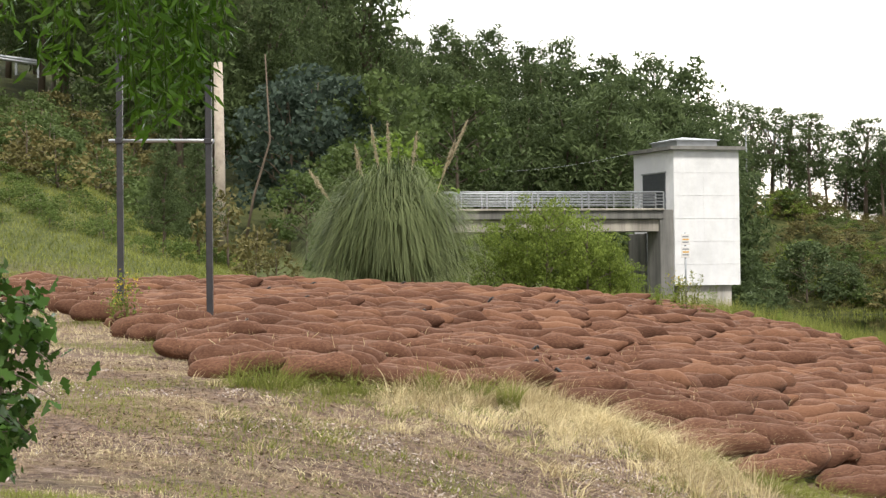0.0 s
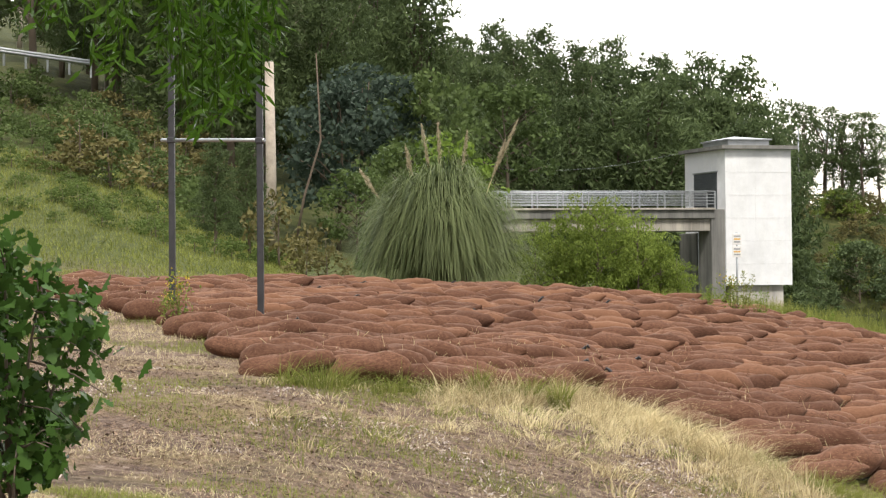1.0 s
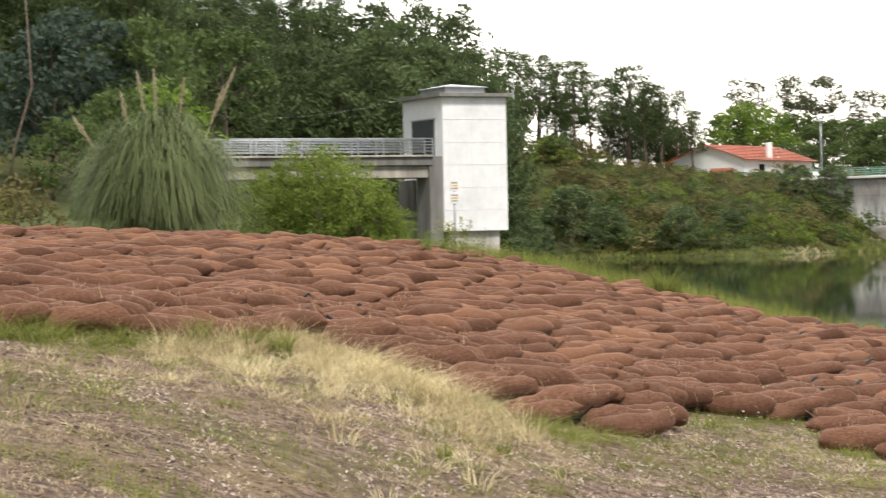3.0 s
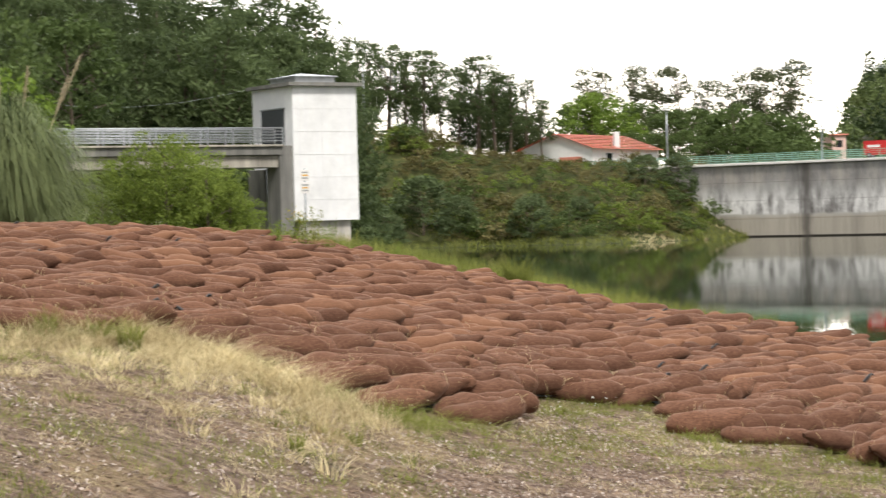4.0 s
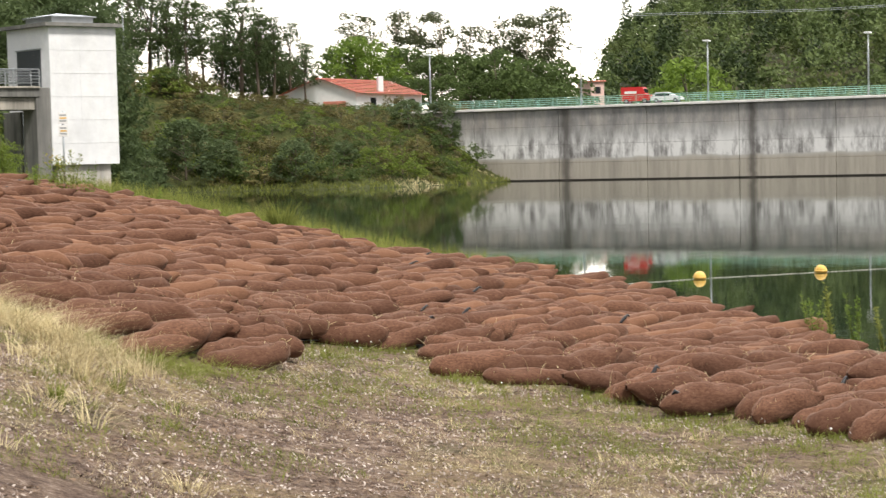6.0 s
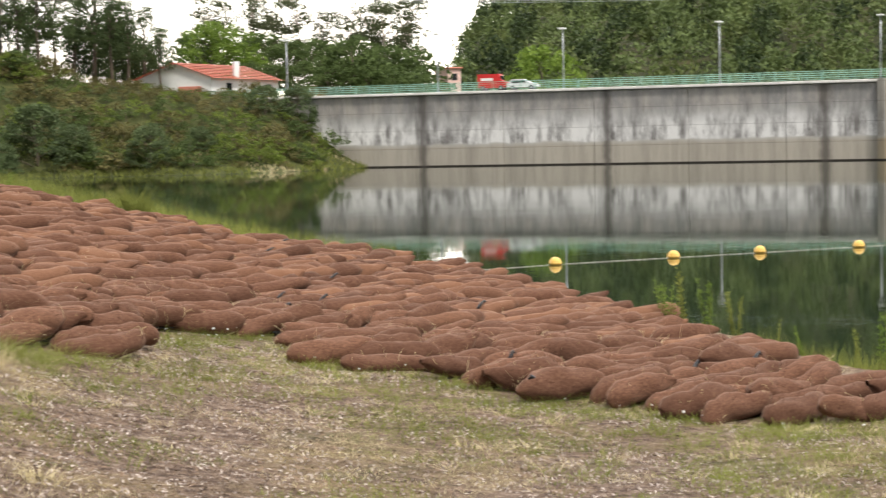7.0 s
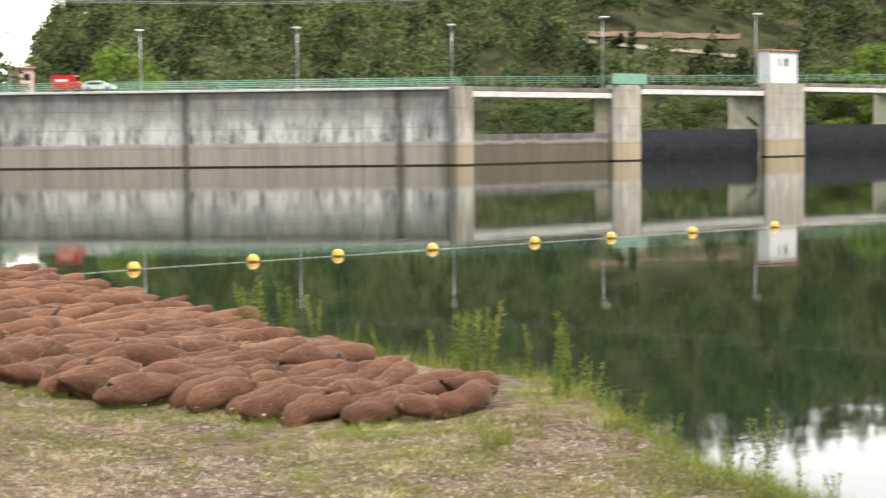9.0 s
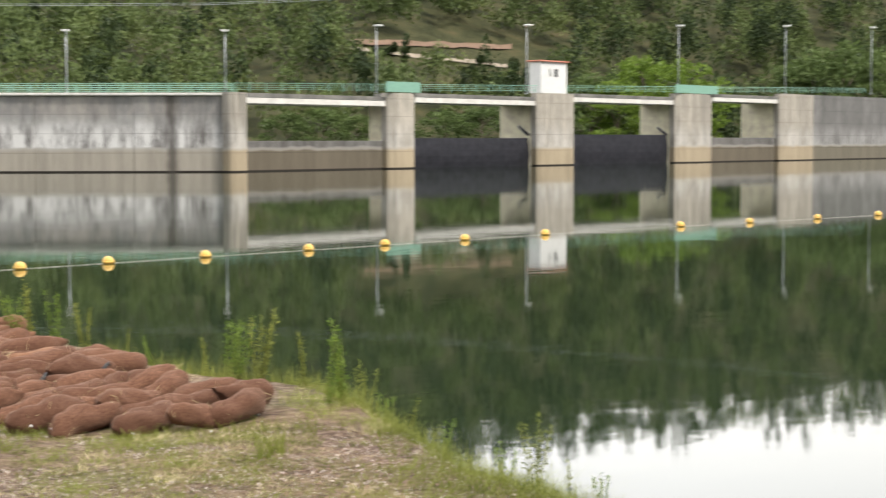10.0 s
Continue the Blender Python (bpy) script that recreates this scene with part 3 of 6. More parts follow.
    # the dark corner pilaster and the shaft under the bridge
    part("shaft_wall", boxed((ll * 0.02, 0.0, -3), (ll * 0.35, 0.9, height(98, 2.5)), 0.03, side), M_TOWER_DARK, base, "dark streaked shaft wall")
    part("shaft_wall", boxed((ll * 0.55, -0.6, -3), (ll * 0.98, 0.5, height(98, 1.75)), 0.03, side), M_TOWER_DARK, base, "dark streaked shaft wall")
    bm = tube(bmesh.new(), [side @ Vector((ll * 0.45, 0.5, -2)), side @ Vector((ll * 0.45, 0.5, height(98, 1.8)))], 0.12)
    part("pipe", bm, M_STEEL, base)
    return zr0


def build_bridge():
    """The footbridge from the bank behind the tall grass to the tower door."""
    a, b = place(-3.0, 93.0), place(7.45, 96.6)
    m, ln = frame_along(a, b)
    z = height(97, 2.5)
    br = holder("footbridge", (0, 0, 0), "grey concrete footbridge with a rail running to the tower", "bridge")
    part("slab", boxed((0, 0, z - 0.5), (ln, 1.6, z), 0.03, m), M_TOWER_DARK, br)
    part("kerb", boxed((0, -0.12, z - 0.02), (ln, 0.1, z + 0.1), 0.02, m), M_PIER, br)
    part("beam", boxed((0, 0.2, z - 1.2), (ln, 0.65, z - 0.5), 0.03, m), M_PIER, br, "stained concrete beam")
    part("beam", boxed((0, 1.1, z - 1.2), (ln, 1.5, z - 0.5), 0.03, m), M_PIER, br)
    rail_line("railing", m, 0.2, ln, z + 0.08, z + 0.08, M_STEEL, "galvanised steel railing on the footbridge", 1.5, 0.95, 5)
    rail_line("railing", m @ Matrix.Translation((0, 1.55, 0)), 0.2, ln, z + 0.08, z + 0.08, M_STEEL, "galvanised steel railing on the footbridge", 1.5, 0.95, 5)


build_tower()
build_bridge()


# ---- plants: trees, bushes, grasses ----
def crown_mesh(name, seed, kind):
    """Leaf clumps of a crown about one unit high, for pine, broad, gum, dome or scrub."""
    rng = np.random.default_rng(seed)
    cs, rs = [], []
    if kind == "pine":
        for tier in range(13):                       # whorls of upturned boughs, closing to a rounded top
            h = 0.20 + 0.78 * (tier / 12) ** 0.9
            w = 0.23 * (1.03 - h) ** 0.55 + 0.012
            boughs = max(3, int(11 * (1.05 - h) ** 0.5))
            for b in range(boughs):
                q = 6.283 * (b + rng.uniform(-0.4, 0.4)) / boughs + tier * 1.3
                reach = w * rng.uniform(0.65, 1.2)
                for t in (0.45, 0.75, 1.0):
                    r = reach * t
                    cs.append((r * math.cos(q), r * math.sin(q), (h + 0.045 * t * t * rng.uniform(0.0, 1.5)) * 0.96))
                    rs.append(rng.uniform(0.028, 0.052))
        per, ln, wd, up = 38, 0.030, 0.0075, 0.9
    elif kind == "stem":
        for i in range(110):                         # a flat-topped crown high on a bare stem
            h = rng.uniform(0.36, 1.0)
            q = rng.uniform(0, 2 * math.pi)
            r = (0.20 * (1.04 - h) ** 0.4 + 0.02) * rng.uniform(0.3, 1.0)
            cs.append((r * math.cos(q), r * math.sin(q), h * 0.96))
            rs.append(rng.uniform(0.028, 0.055))
        per, ln, wd, up = 34, 0.030, 0.008, 0.9
    elif kind == "gum":
        for i in range(34):
            h = rng.uniform(0.30, 1.0)
            q = rng.uniform(0, 2 * math.pi)
            r = 0.20 * rng.uniform(0.1, 1.0)
            cs.append((r * math.cos(q), r * math.sin(q), h * 0.97))
            rs.append(rng.uniform(0.035, 0.075))
        per, ln, wd, up = 90, 0.024, 0.011, -0.4
    elif kind == "dome":
        for i in range(90):
            q, w = rng.uniform(0, 2 * math.pi), rng.uniform(0, 1)
            r = 0.42 * math.sqrt(1 - w * w) * rng.uniform(0.75, 1.0)
            cs.append((r * math.cos(q), r * math.sin(q), 0.12 + 0.82 * w))
            rs.append(rng.uniform(0.06, 0.10))
        per, ln, wd, up = 40, 0.045, 0.03, 0.2
    elif kind == "twiggy":
        for i in range(120):
            q, w = rng.uniform(0, 2 * math.pi), rng.uniform(0, 1)
            r = 0.46 * math.sqrt(1 - w * w * 0.8) * rng.uniform(0.3, 1.05)
            cs.append((r * math.cos(q), r * math.sin(q), 0.08 + 0.86 * w * rng.uniform(0.75, 1.08)))
            rs.append(rng.uniform(0.05, 0.085))
        per, ln, wd, up = 34, 0.040, 0.014, 1.3
    elif kind == "broad":
        for i in range(64):
            q, w = rng.uniform(0, 2 * math.pi), rng.uniform(-0.75, 1)
            r = 0.36 * math.sqrt(1 - w * w) * rng.uniform(0.55, 1.08)
            cs.append((r * math.cos(q), r * math.sin(q), 0.56 + 0.40 * w))
            rs.append(rng.uniform(0.05, 0.11))
        per, ln, wd, up = 40, 0.044, 0.025, 0.3
    else:                                           # scrub: low and wide
        for i in range(26):
            q, w = rng.uniform(0, 2 * math.pi), rng.uniform(0, 1)
            r = 0.62 * math.sqrt(1 - w * w) * rng.uniform(0.4, 1.0)
            cs.append((r * math.cos(q), r * math.sin(q), 0.05 + 0.85 * w * rng.uniform(0.7, 1)))
            rs.append(rng.uniform(0.08, 0.15))
        per, ln, wd, up = 24, 0.082, 0.042, 0.6
    cs, rs = np.array(cs), np.array(rs)
    idx = np.repeat(np.arange(len(cs)), per)
    off = rng.normal(size=(len(idx), 3))
    off /= np.linalg.norm(off, axis=1)[:, None]
    c = cs[idx] + off * (rs[idx] * rng.uniform(0.3, 1.0, len(idx)) ** 0.5)[:, None] * np.array([1.15, 1.15, 0.8])
    v, f = leaf_quads(rng, c, ln, wd, up)
    return mesh_from(name, v, f), cs


def trunk_mesh(name, seed, cs, bare, r0=0.016):
    """A leaning, tapered trunk with limbs out to some of the clumps."""
    rng = np.random.default_rng(seed)
    bm = bmesh.new()
    pts = [Vector((0.012 * math.sin(3 * t + seed) * t * 3, 0.012 * math.cos(2.3 * t + seed) * t * 3, t * 0.9)) for t in np.linspace(0, 1, 7)]
    tube(bm, pts, [r0 * (1 - 0.85 * t) for t in np.linspace(0, 1, 7)], 7)
    for c in cs[rng.permutation(len(cs))[:5 if len(cs) < 30 else 12]]:
        z = max(bare, c[2] - 0.16)
        s = Vector((0, 0, z * 0.95))
        e = Vector(c)
        tube(bm, [s, (s + e) / 2 + Vector((0, 0, 0.02)), e], [r0 * 0.4, r0 * 0.28, r0 * 0.08], 4)
    me = bpy.data.meshes.new(name)
    bm.to_mesh(me)
    bm.free()
    return me


KINDS = {
    "pine": ("pine_tree", M_PINE, M_BARK, 0.25, "tall dark green maritime pine with tufted needles", "tree"),
    "stem": ("pine_tree", M_PINE, M_BARK, 0.5, "tall pine with a high crown on a bare stem", "tree"),
    "gum": ("eucalyptus_tree", M_GUM, M_PALE_BARK, 0.40, "tall gappy olive eucalyptus with a pale trunk", "tree"),
    "broad": ("broadleaf_tree", M_BROAD, M_BARK, 0.25, "full mid-green broadleaf tree among others", "tree"),
    "bright": ("broadleaf_tree", M_BRIGHT, M_BARK, 0.2, "light yellow-green young broadleaf tree", "tree"),
    "blue": ("acacia_tree", M_BLUE, M_BARK, 0.2, "dark blue-green acacia with dense feathery leaves", "tree"),
    "dome": ("dome_tree", M_BROAD, M_BARK, 0.1, "dark green tree with a clipped round crown", "tree"),
    "scrub": ("bush", M_BROAD, M_BARK, 0.02, "dense green bush on the bank", "bush"),
    "willow": ("willow_bush", M_WILLOW, M_BARK, 0.05, "round dense grey-green willow bush at the water's edge", "bush"),
    "heath": ("heath_bush", M_BROWNBUSH, M_BARK, 0.02, "brownish heather and broom bush on the bank", "bush"),
    "fern": ("fern_clump", M_FERN, M_BARK, 0.02, "low clump of bright green bracken fern", "fern"),
    "thicket": ("broom_bush", M_BROOM, M_BARK, 0.02, "yellow-green leafy broom bush beside the tall grass", "bush"),
    "gold": ("bush", M_BROOM, M_BARK, 0.02, "yellow-green broom bush with fine leafy twigs", "bush"),
}
SHAPE = {"pine": "pine", "stem": "stem", "gum": "gum", "broad": "broad", "bright": "broad", "blue": "broad", "dome": "dome", "scrub": "scrub", "willow": "dome", "heath": "scrub", "gold": "scrub", "thicket": "twiggy", "fern": "scrub"}
STOCK = {}
rnd = random.Random(7)


def plant(kind, at, high, wide=1.0, group=""):
    """One tree or bush of a kind, high metres tall, copied from one of three forms."""
    v = rnd.randrange(3)
    key = (kind, v)
    name, leaf, bark, bare, label, cat = KINDS[kind]
    m = Matrix.Translation(at) @ Matrix.Rotation(rnd.uniform(0, 6.28), 4, "Z")
    if key not in STOCK:
        crown, cs = crown_mesh(name, 31 * v + len(kind) * 7 + ord(kind[0]), SHAPE[kind])
        root = holder(name, at, label, cat, group)
        part("crown", crown, leaf, root)
        part("trunk", trunk_mesh(name, v + 3, cs, bare), bark, root)
        STOCK[key] = root
        ob = root
        ob.matrix_basis = m
    else:
        ob = copy_thing(STOCK[key], m)
        ob.matrix_basis = m
    ob.scale = (high * wide, high * wide, high)
    return ob


def skyline(az):
    """How high, in degrees, the wood's rim stands along each bearing."""
    return np.interp(az, [-20, -8, -3.6, -0.4, 2.3, 5, 8, 10.6, 14.2, 16.2, 17], [13, 12.6, 9.9, 9.0, 8.4, 8.0, 7.0, 6.5, 5.8, 4.6, 3.9])


def build_woods():
    # the pine wood behind the footbridge, three rows deep
    for row, (d, fall) in enumerate(((150, 0.80), (172, 0.92), (196, 1.0))):
        az = -6.0 + 0.4 * row
        while az < 9.6:
            el = skyline(az) * fall * rnd.uniform(0.94, 1.06)
            p = on_land(az, d + rnd.uniform(-6, 6), 0.3)
            plant("pine", p, (height(d, el) - p.z), rnd.uniform(1.05, 1.4), "pine wood")
            az += rnd.uniform(1.05, 1.6)
    # pines with bare stems on the crest, the low sky shining between them
    az = 9.9
    while az < 16.6:
        d = 252 + rnd.uniform(-5, 9)
        el = skyline(az) * rnd.uniform(0.84, 0.97)
        p = on_land(az, d, 0.3)
        plant("stem", p, height(d, el) - p.z, rnd.uniform(1.1, 1.5), "pine wood")
        az += rnd.uniform(0.45, 0.7)
    for az in (10.2, 11.9, 13.5, 14.1, 14.6, 15.0, 15.3, 15.7, 16.0, 16.5):              # younger pines under the crest's rim
        p = on_land(az, 262, 0.3)
        plant("pine", p, height(262, skyline(az) * rnd.uniform(0.62, 0.8)) - p.z, 1.3, "pine wood")
    # gums and round trees behind the house
    for az, el, d in ((17.6, 4.9, 330), (18.2, 4.2, 335), (19.3, 4.9, 330), (19.9, 4.85, 338), (20.7, 4.75, 332), (21.6, 4.3, 335), (22.4, 4.35, 340), (23.2, 4.6, 335), (23.8, 4.7, 332), (24.4, 4.85, 338)):
        p = on_land(az, d, 0.3)
        plant("gum", p, height(d, el) - p.z, 1.15, "gum trees")
    for az, el, d, k in ((17.3, 3.6, 292, "broad"), (17.9, 4.0, 288, "bright"), (18.6, 3.9, 290, "bright"), (19.6, 3.7, 295, "broad"), (20.4, 3.4, 292, "broad"), (21.2, 3.4, 296, "broad"), (22.6, 3.55, 290, "dome"), (23.6, 3.2, 300, "broad"), (24.4, 3.1, 300, "broad"), (25.0, 1.9, 300, "broad"), (21.9, 3.2, 305, "broad"), (19.2, 2.7, 280, "broad"), (20.0, 2.6, 282, "broad"), (20.9, 2.7, 281, "broad"), (21.7, 2.5, 284, "broad"), (22.3, 2.6, 286, "broad"), (23.1, 2.5, 285, "broad"), (23.9, 2.4, 288, "broad"), (24.7, 2.3, 290, "broad"), (28.9, 3.0, 300, "bright")):
        p = on_land(az, d, 0.3)
        plant(k, p, height(d, el) - p.z, 1.1, "trees behind the dam")
    # dark hillside trees on the left
    for i in range(40):
        az, d = rnd.uniform(-17, -2.5), rnd.uniform(112, 190)
        p = on_land(az, d, 0.3)
        plant(rnd.choice(("pine", "pine", "gum", "broad")), p, rnd.uniform(14, 22), rnd.uniform(0.8, 1.1), "hillside wood")


def build_far_woods():
    """The wooded hill beyond the dam: carpets of crowns, each carpet of one tone."""
    rng = np.random.default_rng(5)
    tones = (("dark", M_DARKWOOD, 700, "dark pine-covered hillside beyond the dam"), ("mid", M_MIDWOOD, 1250, "wooded hillside of mid-green trees beyond the dam"), ("pale", M_PALEWOOD, 210, "pale green trees scattered over the hillside"))
    for name, mat, count, label in tones:
        vs, fs, base = [], [], 0
        for i in range(count):
            az = rng.uniform(26.3, 70)
            d = 350 + 400 * rng.uniform(0, 1) ** 0.8 + max(0, az - 45) * 5
            if name == "dark" and az < 44 and rng.uniform() < 0.4:
                continue
            p = place(az, d)
            z = float(land(p.x, p.y))
            r, h = rng.uniform(4.0, 8.0), rng.uniform(9, 17)
            rise = math.degrees(math.atan2(z - 3.9, d))
            if 44.6 < az < 51.0 and 2.3 < rise < 3.3:
                if rng.uniform() < 0.45:
                    continue
                r, h = 2.4, rng.uniform(1.0, 2.4)
            if 45.8 < az < 51.0 and 1.5 < rise <= 2.3:   # low scrub below the track
                r, h = 3.0, rng.uniform(2.0, 4.0 + 4.0 * (az < 46.5))
            if name == "dark":
                r, h = r * 0.62, h * (1.25 + 0.35 * (az > 43))
            if az < 28:
                h *= 0.5 + 0.5 * (az - 25.8) / 2.2
            n = 195
            lobes = rng.normal(size=(9, 3))
            lobes /= np.linalg.norm(lobes, axis=1)[:, None]
            lobes[:, 2] = np.abs(lobes[:, 2])
            off = rng.normal(size=(n, 3))
            off /= np.linalg.norm(off, axis=1)[:, None]
            spot = lobes[rng.integers(9, size=n)] * 0.62 + off * 0.42 * rng.uniform(0.6, 1.0, (n, 1))
            c = np.array((p.x, p.y, z + h * 0.42)) + spot * np.array((r, r, h * 0.58))
            v, f = leaf_quads(rng, c, 1.25, 0.68, 0.6 if name == "dark" else 0.2)
            vs.append(v)
            fs.append(f + base)
            base += len(v)
        ob = part("far_woods", mesh_from("far_woods", np.concatenate(vs), np.concatenate(fs)), mat)
        tagged(ob, label, "woods", kind="stuff")
    # single trees near the far bank, and the earth cutting with its track
    for az, el, d, k in ((52.3, 2.3, 350, "broad"), (54.0, 2.8, 352, "bright"), (55.3, 2.7, 356, "bright"), (53.1, 2.0, 345, "bright"), (59.5, 2.8, 400, "broad"), (60.6, 3.2, 405, "broad"), (42.0, 1.0, 300, "broad"), (43.2, 1.2, 305, "broad"), (44.4, 0.9, 300, "broad"), (47.3, 1.1, 310, "broad"), (48.6, 1.2, 315, "broad"), (61.8, 3.0, 420, "broad")):
        p = on_land(az, d, 0.3)
        plant(k, p, height(d, el) - p.z, 1.2, "trees below the dam")
    dist = np.arange(380, 640, 1.0)

    def climb(az, el):
        """How far off the hillside rises to el degrees."""
        x, y = dist * math.sin(radians(az)), dist * math.cos(radians(az))
        return float(dist[np.argmax(land(x, y) - 3.9 > dist * math.tan(radians(el)))])

    for name, mat, e0, e1, wide, label in (("earth_bank", M_EARTH, 3.30, 3.10, 4.5, "bare red earth cutting on the hillside"), ("track", M_PATH, 3.05, 2.45, 3.0, "pale dirt track climbing the hillside")):
        azs = np.linspace(44.2, 49.6, 36)
        mids = [climb(a, e0 + (e1 - e0) * k / 35) for k, a in enumerate(azs)]
        V = []
        for a, d in zip(azs, mids):
            for w in (-0.5, 0, 0.5):
                p = place(a, d + w * wide)
                V.append((p.x, p.y, float(land(p.x, p.y)) + 0.4))
        q = np.array([(3 * i + j, 3 * i + j + 1, 3 * i + j + 4, 3 * i + j + 3) for i in range(35) for j in range(2)])
        tagged(part(name, mesh_from(name, V, q, True), mat), label, name.replace("_", " "), kind="structure")


def build_bank_bushes():
    # the bushy bank between the tower and the dam
    for i in range(150):
        az = rnd.uniform(9.5, 22.0)
        f = float(far_shore(az))
        d = f + 3.5 + 34 * rnd.uniform(0, 1) ** 0.8
        p = on_land(az, d, 0.2)
        k = rnd.choice(("heath", "heath", "scrub", "scrub", "gold"))
        low = 14 < az < 20.6 and d > f + 16
        plant(k, p, rnd.uniform(1.0, 1.7) if low else rnd.uniform(2.0, 4.4), rnd.uniform(1.0, 1.6), "bank bushes")
    for i in range(190):                             # low heath closing the gaps up to the crest
        az = 13.2 + 8.4 * (i + rnd.random()) / 190
        f = float(far_shore(az))
        up = (i * 0.618) % 1.0
        p = on_land(az, f + 3.0 + 44 * up, 0.25)
        plant(rnd.choice(("heath", "heath", "heath", "scrub", "gold")), p, rnd.uniform(0.9, 1.5) if up > 0.55 else rnd.uniform(1.3, 2.5), rnd.uniform(1.4, 2.2), "bank bushes")
    for az, d, h, w in ((12.1, 217, 8.6, 1.15), (15.75, 216, 6.4, 1.1), (10.8, 214, 4.8, 1.4), (13.3, 219, 5.5, 1.2), (20.7, 238, 6.4, 1.0), (19.6, 236, 4.6, 1.3), (17.4, 222, 3.6, 1.3)):
        plant("willow", on_land(az, d, 0.3), h, w, "round bushes by the water")
    for az, d, h in ((18.9, 243, 2.6), (19.35, 245, 2.9)):
        plant("heath", on_land(az, d, 0.2), h, 1.0, "bank bushes")
    # by the footbridge and the foot of the hill
    for az, d, h, k in ((-9.3, 68, 4.5, "pine"), (-8.2, 72, 5.0, "pine"), (-5.2, 95, 9.5, "blue"), (-4.4, 98, 10.5, "blue"), (-3.0, 80, 6.2, "broad"), (-1.6, 84, 6.8, "bright"), (-4.6, 74, 4.6, "broad"), (-7.2, 66, 3.4, "heath"), (-6.3, 60, 1.9, "heath"), (-5.6, 58, 1.6, "heath"), (0.5, 110, 9, "broad"), (-2.2, 100, 10, "broad"), (-3.6, 62, 2.6, "scrub")):
        p = on_land(az, d, 0.1)
        plant(k, p, h, 1.0, "shrubs by the bank")
    for i in range(60):                              # bracken over the upper grass slope
        az = rnd.uniform(-17, -7.5)
        p = on_land(az, rnd.uniform(60, 78), 0.1)
        plant("fern", p, rnd.uniform(0.5, 1.0), 1.5, "bracken")
    for i in range(60):                              # fern and bramble on the slope above the grass
        az, d = rnd.uniform(-17, -8.5), rnd.uniform(76, 112)
        p = on_land(az, d, 0.1)
        plant(rnd.choice(("scrub", "heath", "scrub")), p, rnd.uniform(1.0, 3.0), 1.3, "slope bushes")
    for az, h in ((1.4, 2.4), (2.1, 2.8), (2.8, 3.1), (3.5, 3.5), (4.2, 3.6), (4.9, 3.0), (5.6, 2.4), (6.2, 1.8), (2.4, 2.2), (4.6, 2.6), (5.2, 2.3)):
        p = on_land(az, 55 + rnd.uniform(-1, 1.5), 0.2)
        plant("thicket", p, h, 0.95, "broom thicket")


build_woods()
build_far_woods()
build_bank_bushes()


def blades(rng, pts, high, width, bend=0.5, segs=2, lean=None):
    """Grass blades rooted at pts: narrow strips that bow over, as quads."""
    n = len(pts)
    q = rng.uniform(0, 2 * math.pi, n)
    out = np.stack([np.cos(q), np.sin(q), np.zeros(n)], 1)
    if lean is not None:
        out = lean
    side = np.stack([-np.sin(q), np.cos(q), np.zeros(n)], 1)
    h = high * rng.uniform(0.5, 1.25, n)
    b = bend * rng.uniform(0.2, 1.2, n)
    rows = []
    for k in range(segs + 1):
        t = k / segs
        c = pts + out * (h * b * t * t)[:, None] + np.array((0, 0, 1.0)) * (h * (t - 0.35 * b * t * t))[:, None]
        w = width * (1 - 0.92 * t)
        rows += [c - side * w / 2, c + side * w / 2]
    v = np.stack(rows, 1)
    m = 2 * (segs + 1)
    f = np.concatenate([np.arange(n)[:, None] * m + np.array([2 * k, 2 * k + 1, 2 * k + 3, 2 * k + 2]) for k in range(segs)])
    return v.reshape(-1, 3), f


def fountain(rng, n, reach, high, width, core, segs=7):
    """Arching blades that rise from a core, bow over and hang to the ground."""
    shock = rng.integers(n // 45, size=n)            # blades fall together in shocks
    q = rng.uniform(0, 2 * math.pi, n // 45)[shock] + rng.normal(0, 0.13, n)
    out = np.stack([np.cos(q), np.sin(q), np.zeros(n)], 1)
    side = np.stack([-np.sin(q), np.cos(q), np.zeros(n)], 1)
    r0 = core * np.sqrt(rng.uniform(0, 1, n))
    h = high * rng.uniform(0.6, 1.08, n // 45)[shock] * rng.uniform(0.85, 1.06, n)
    r = reach * rng.uniform(0.2, 1.12, n // 45)[shock] * rng.uniform(0.75, 1.1, n)
    end = rng.uniform(0.62, 1.0, n)
    twist = rng.normal(0, 0.45, n)
    rows = []
    for k in range(segs + 1):
        t = k / segs
        c = out * (r0 + r * t ** 1.12)[:, None] + side * (twist * t * t)[:, None]
        c[:, 2] = h * np.sin(np.pi * end * t) * (1 - 0.12 * t)
        w = width * (1 - 0.85 * t)
        rows += [c - side * w / 2, c + side * w / 2]
    v = np.stack(rows, 1)
    m = 2 * (segs + 1)
    f = np.concatenate([np.arange(n)[:, None] * m + np.array([2 * k, 2 * k + 1, 2 * k + 3, 2 * k + 2]) for k in range(segs)])
    return v.reshape(-1, 3), f


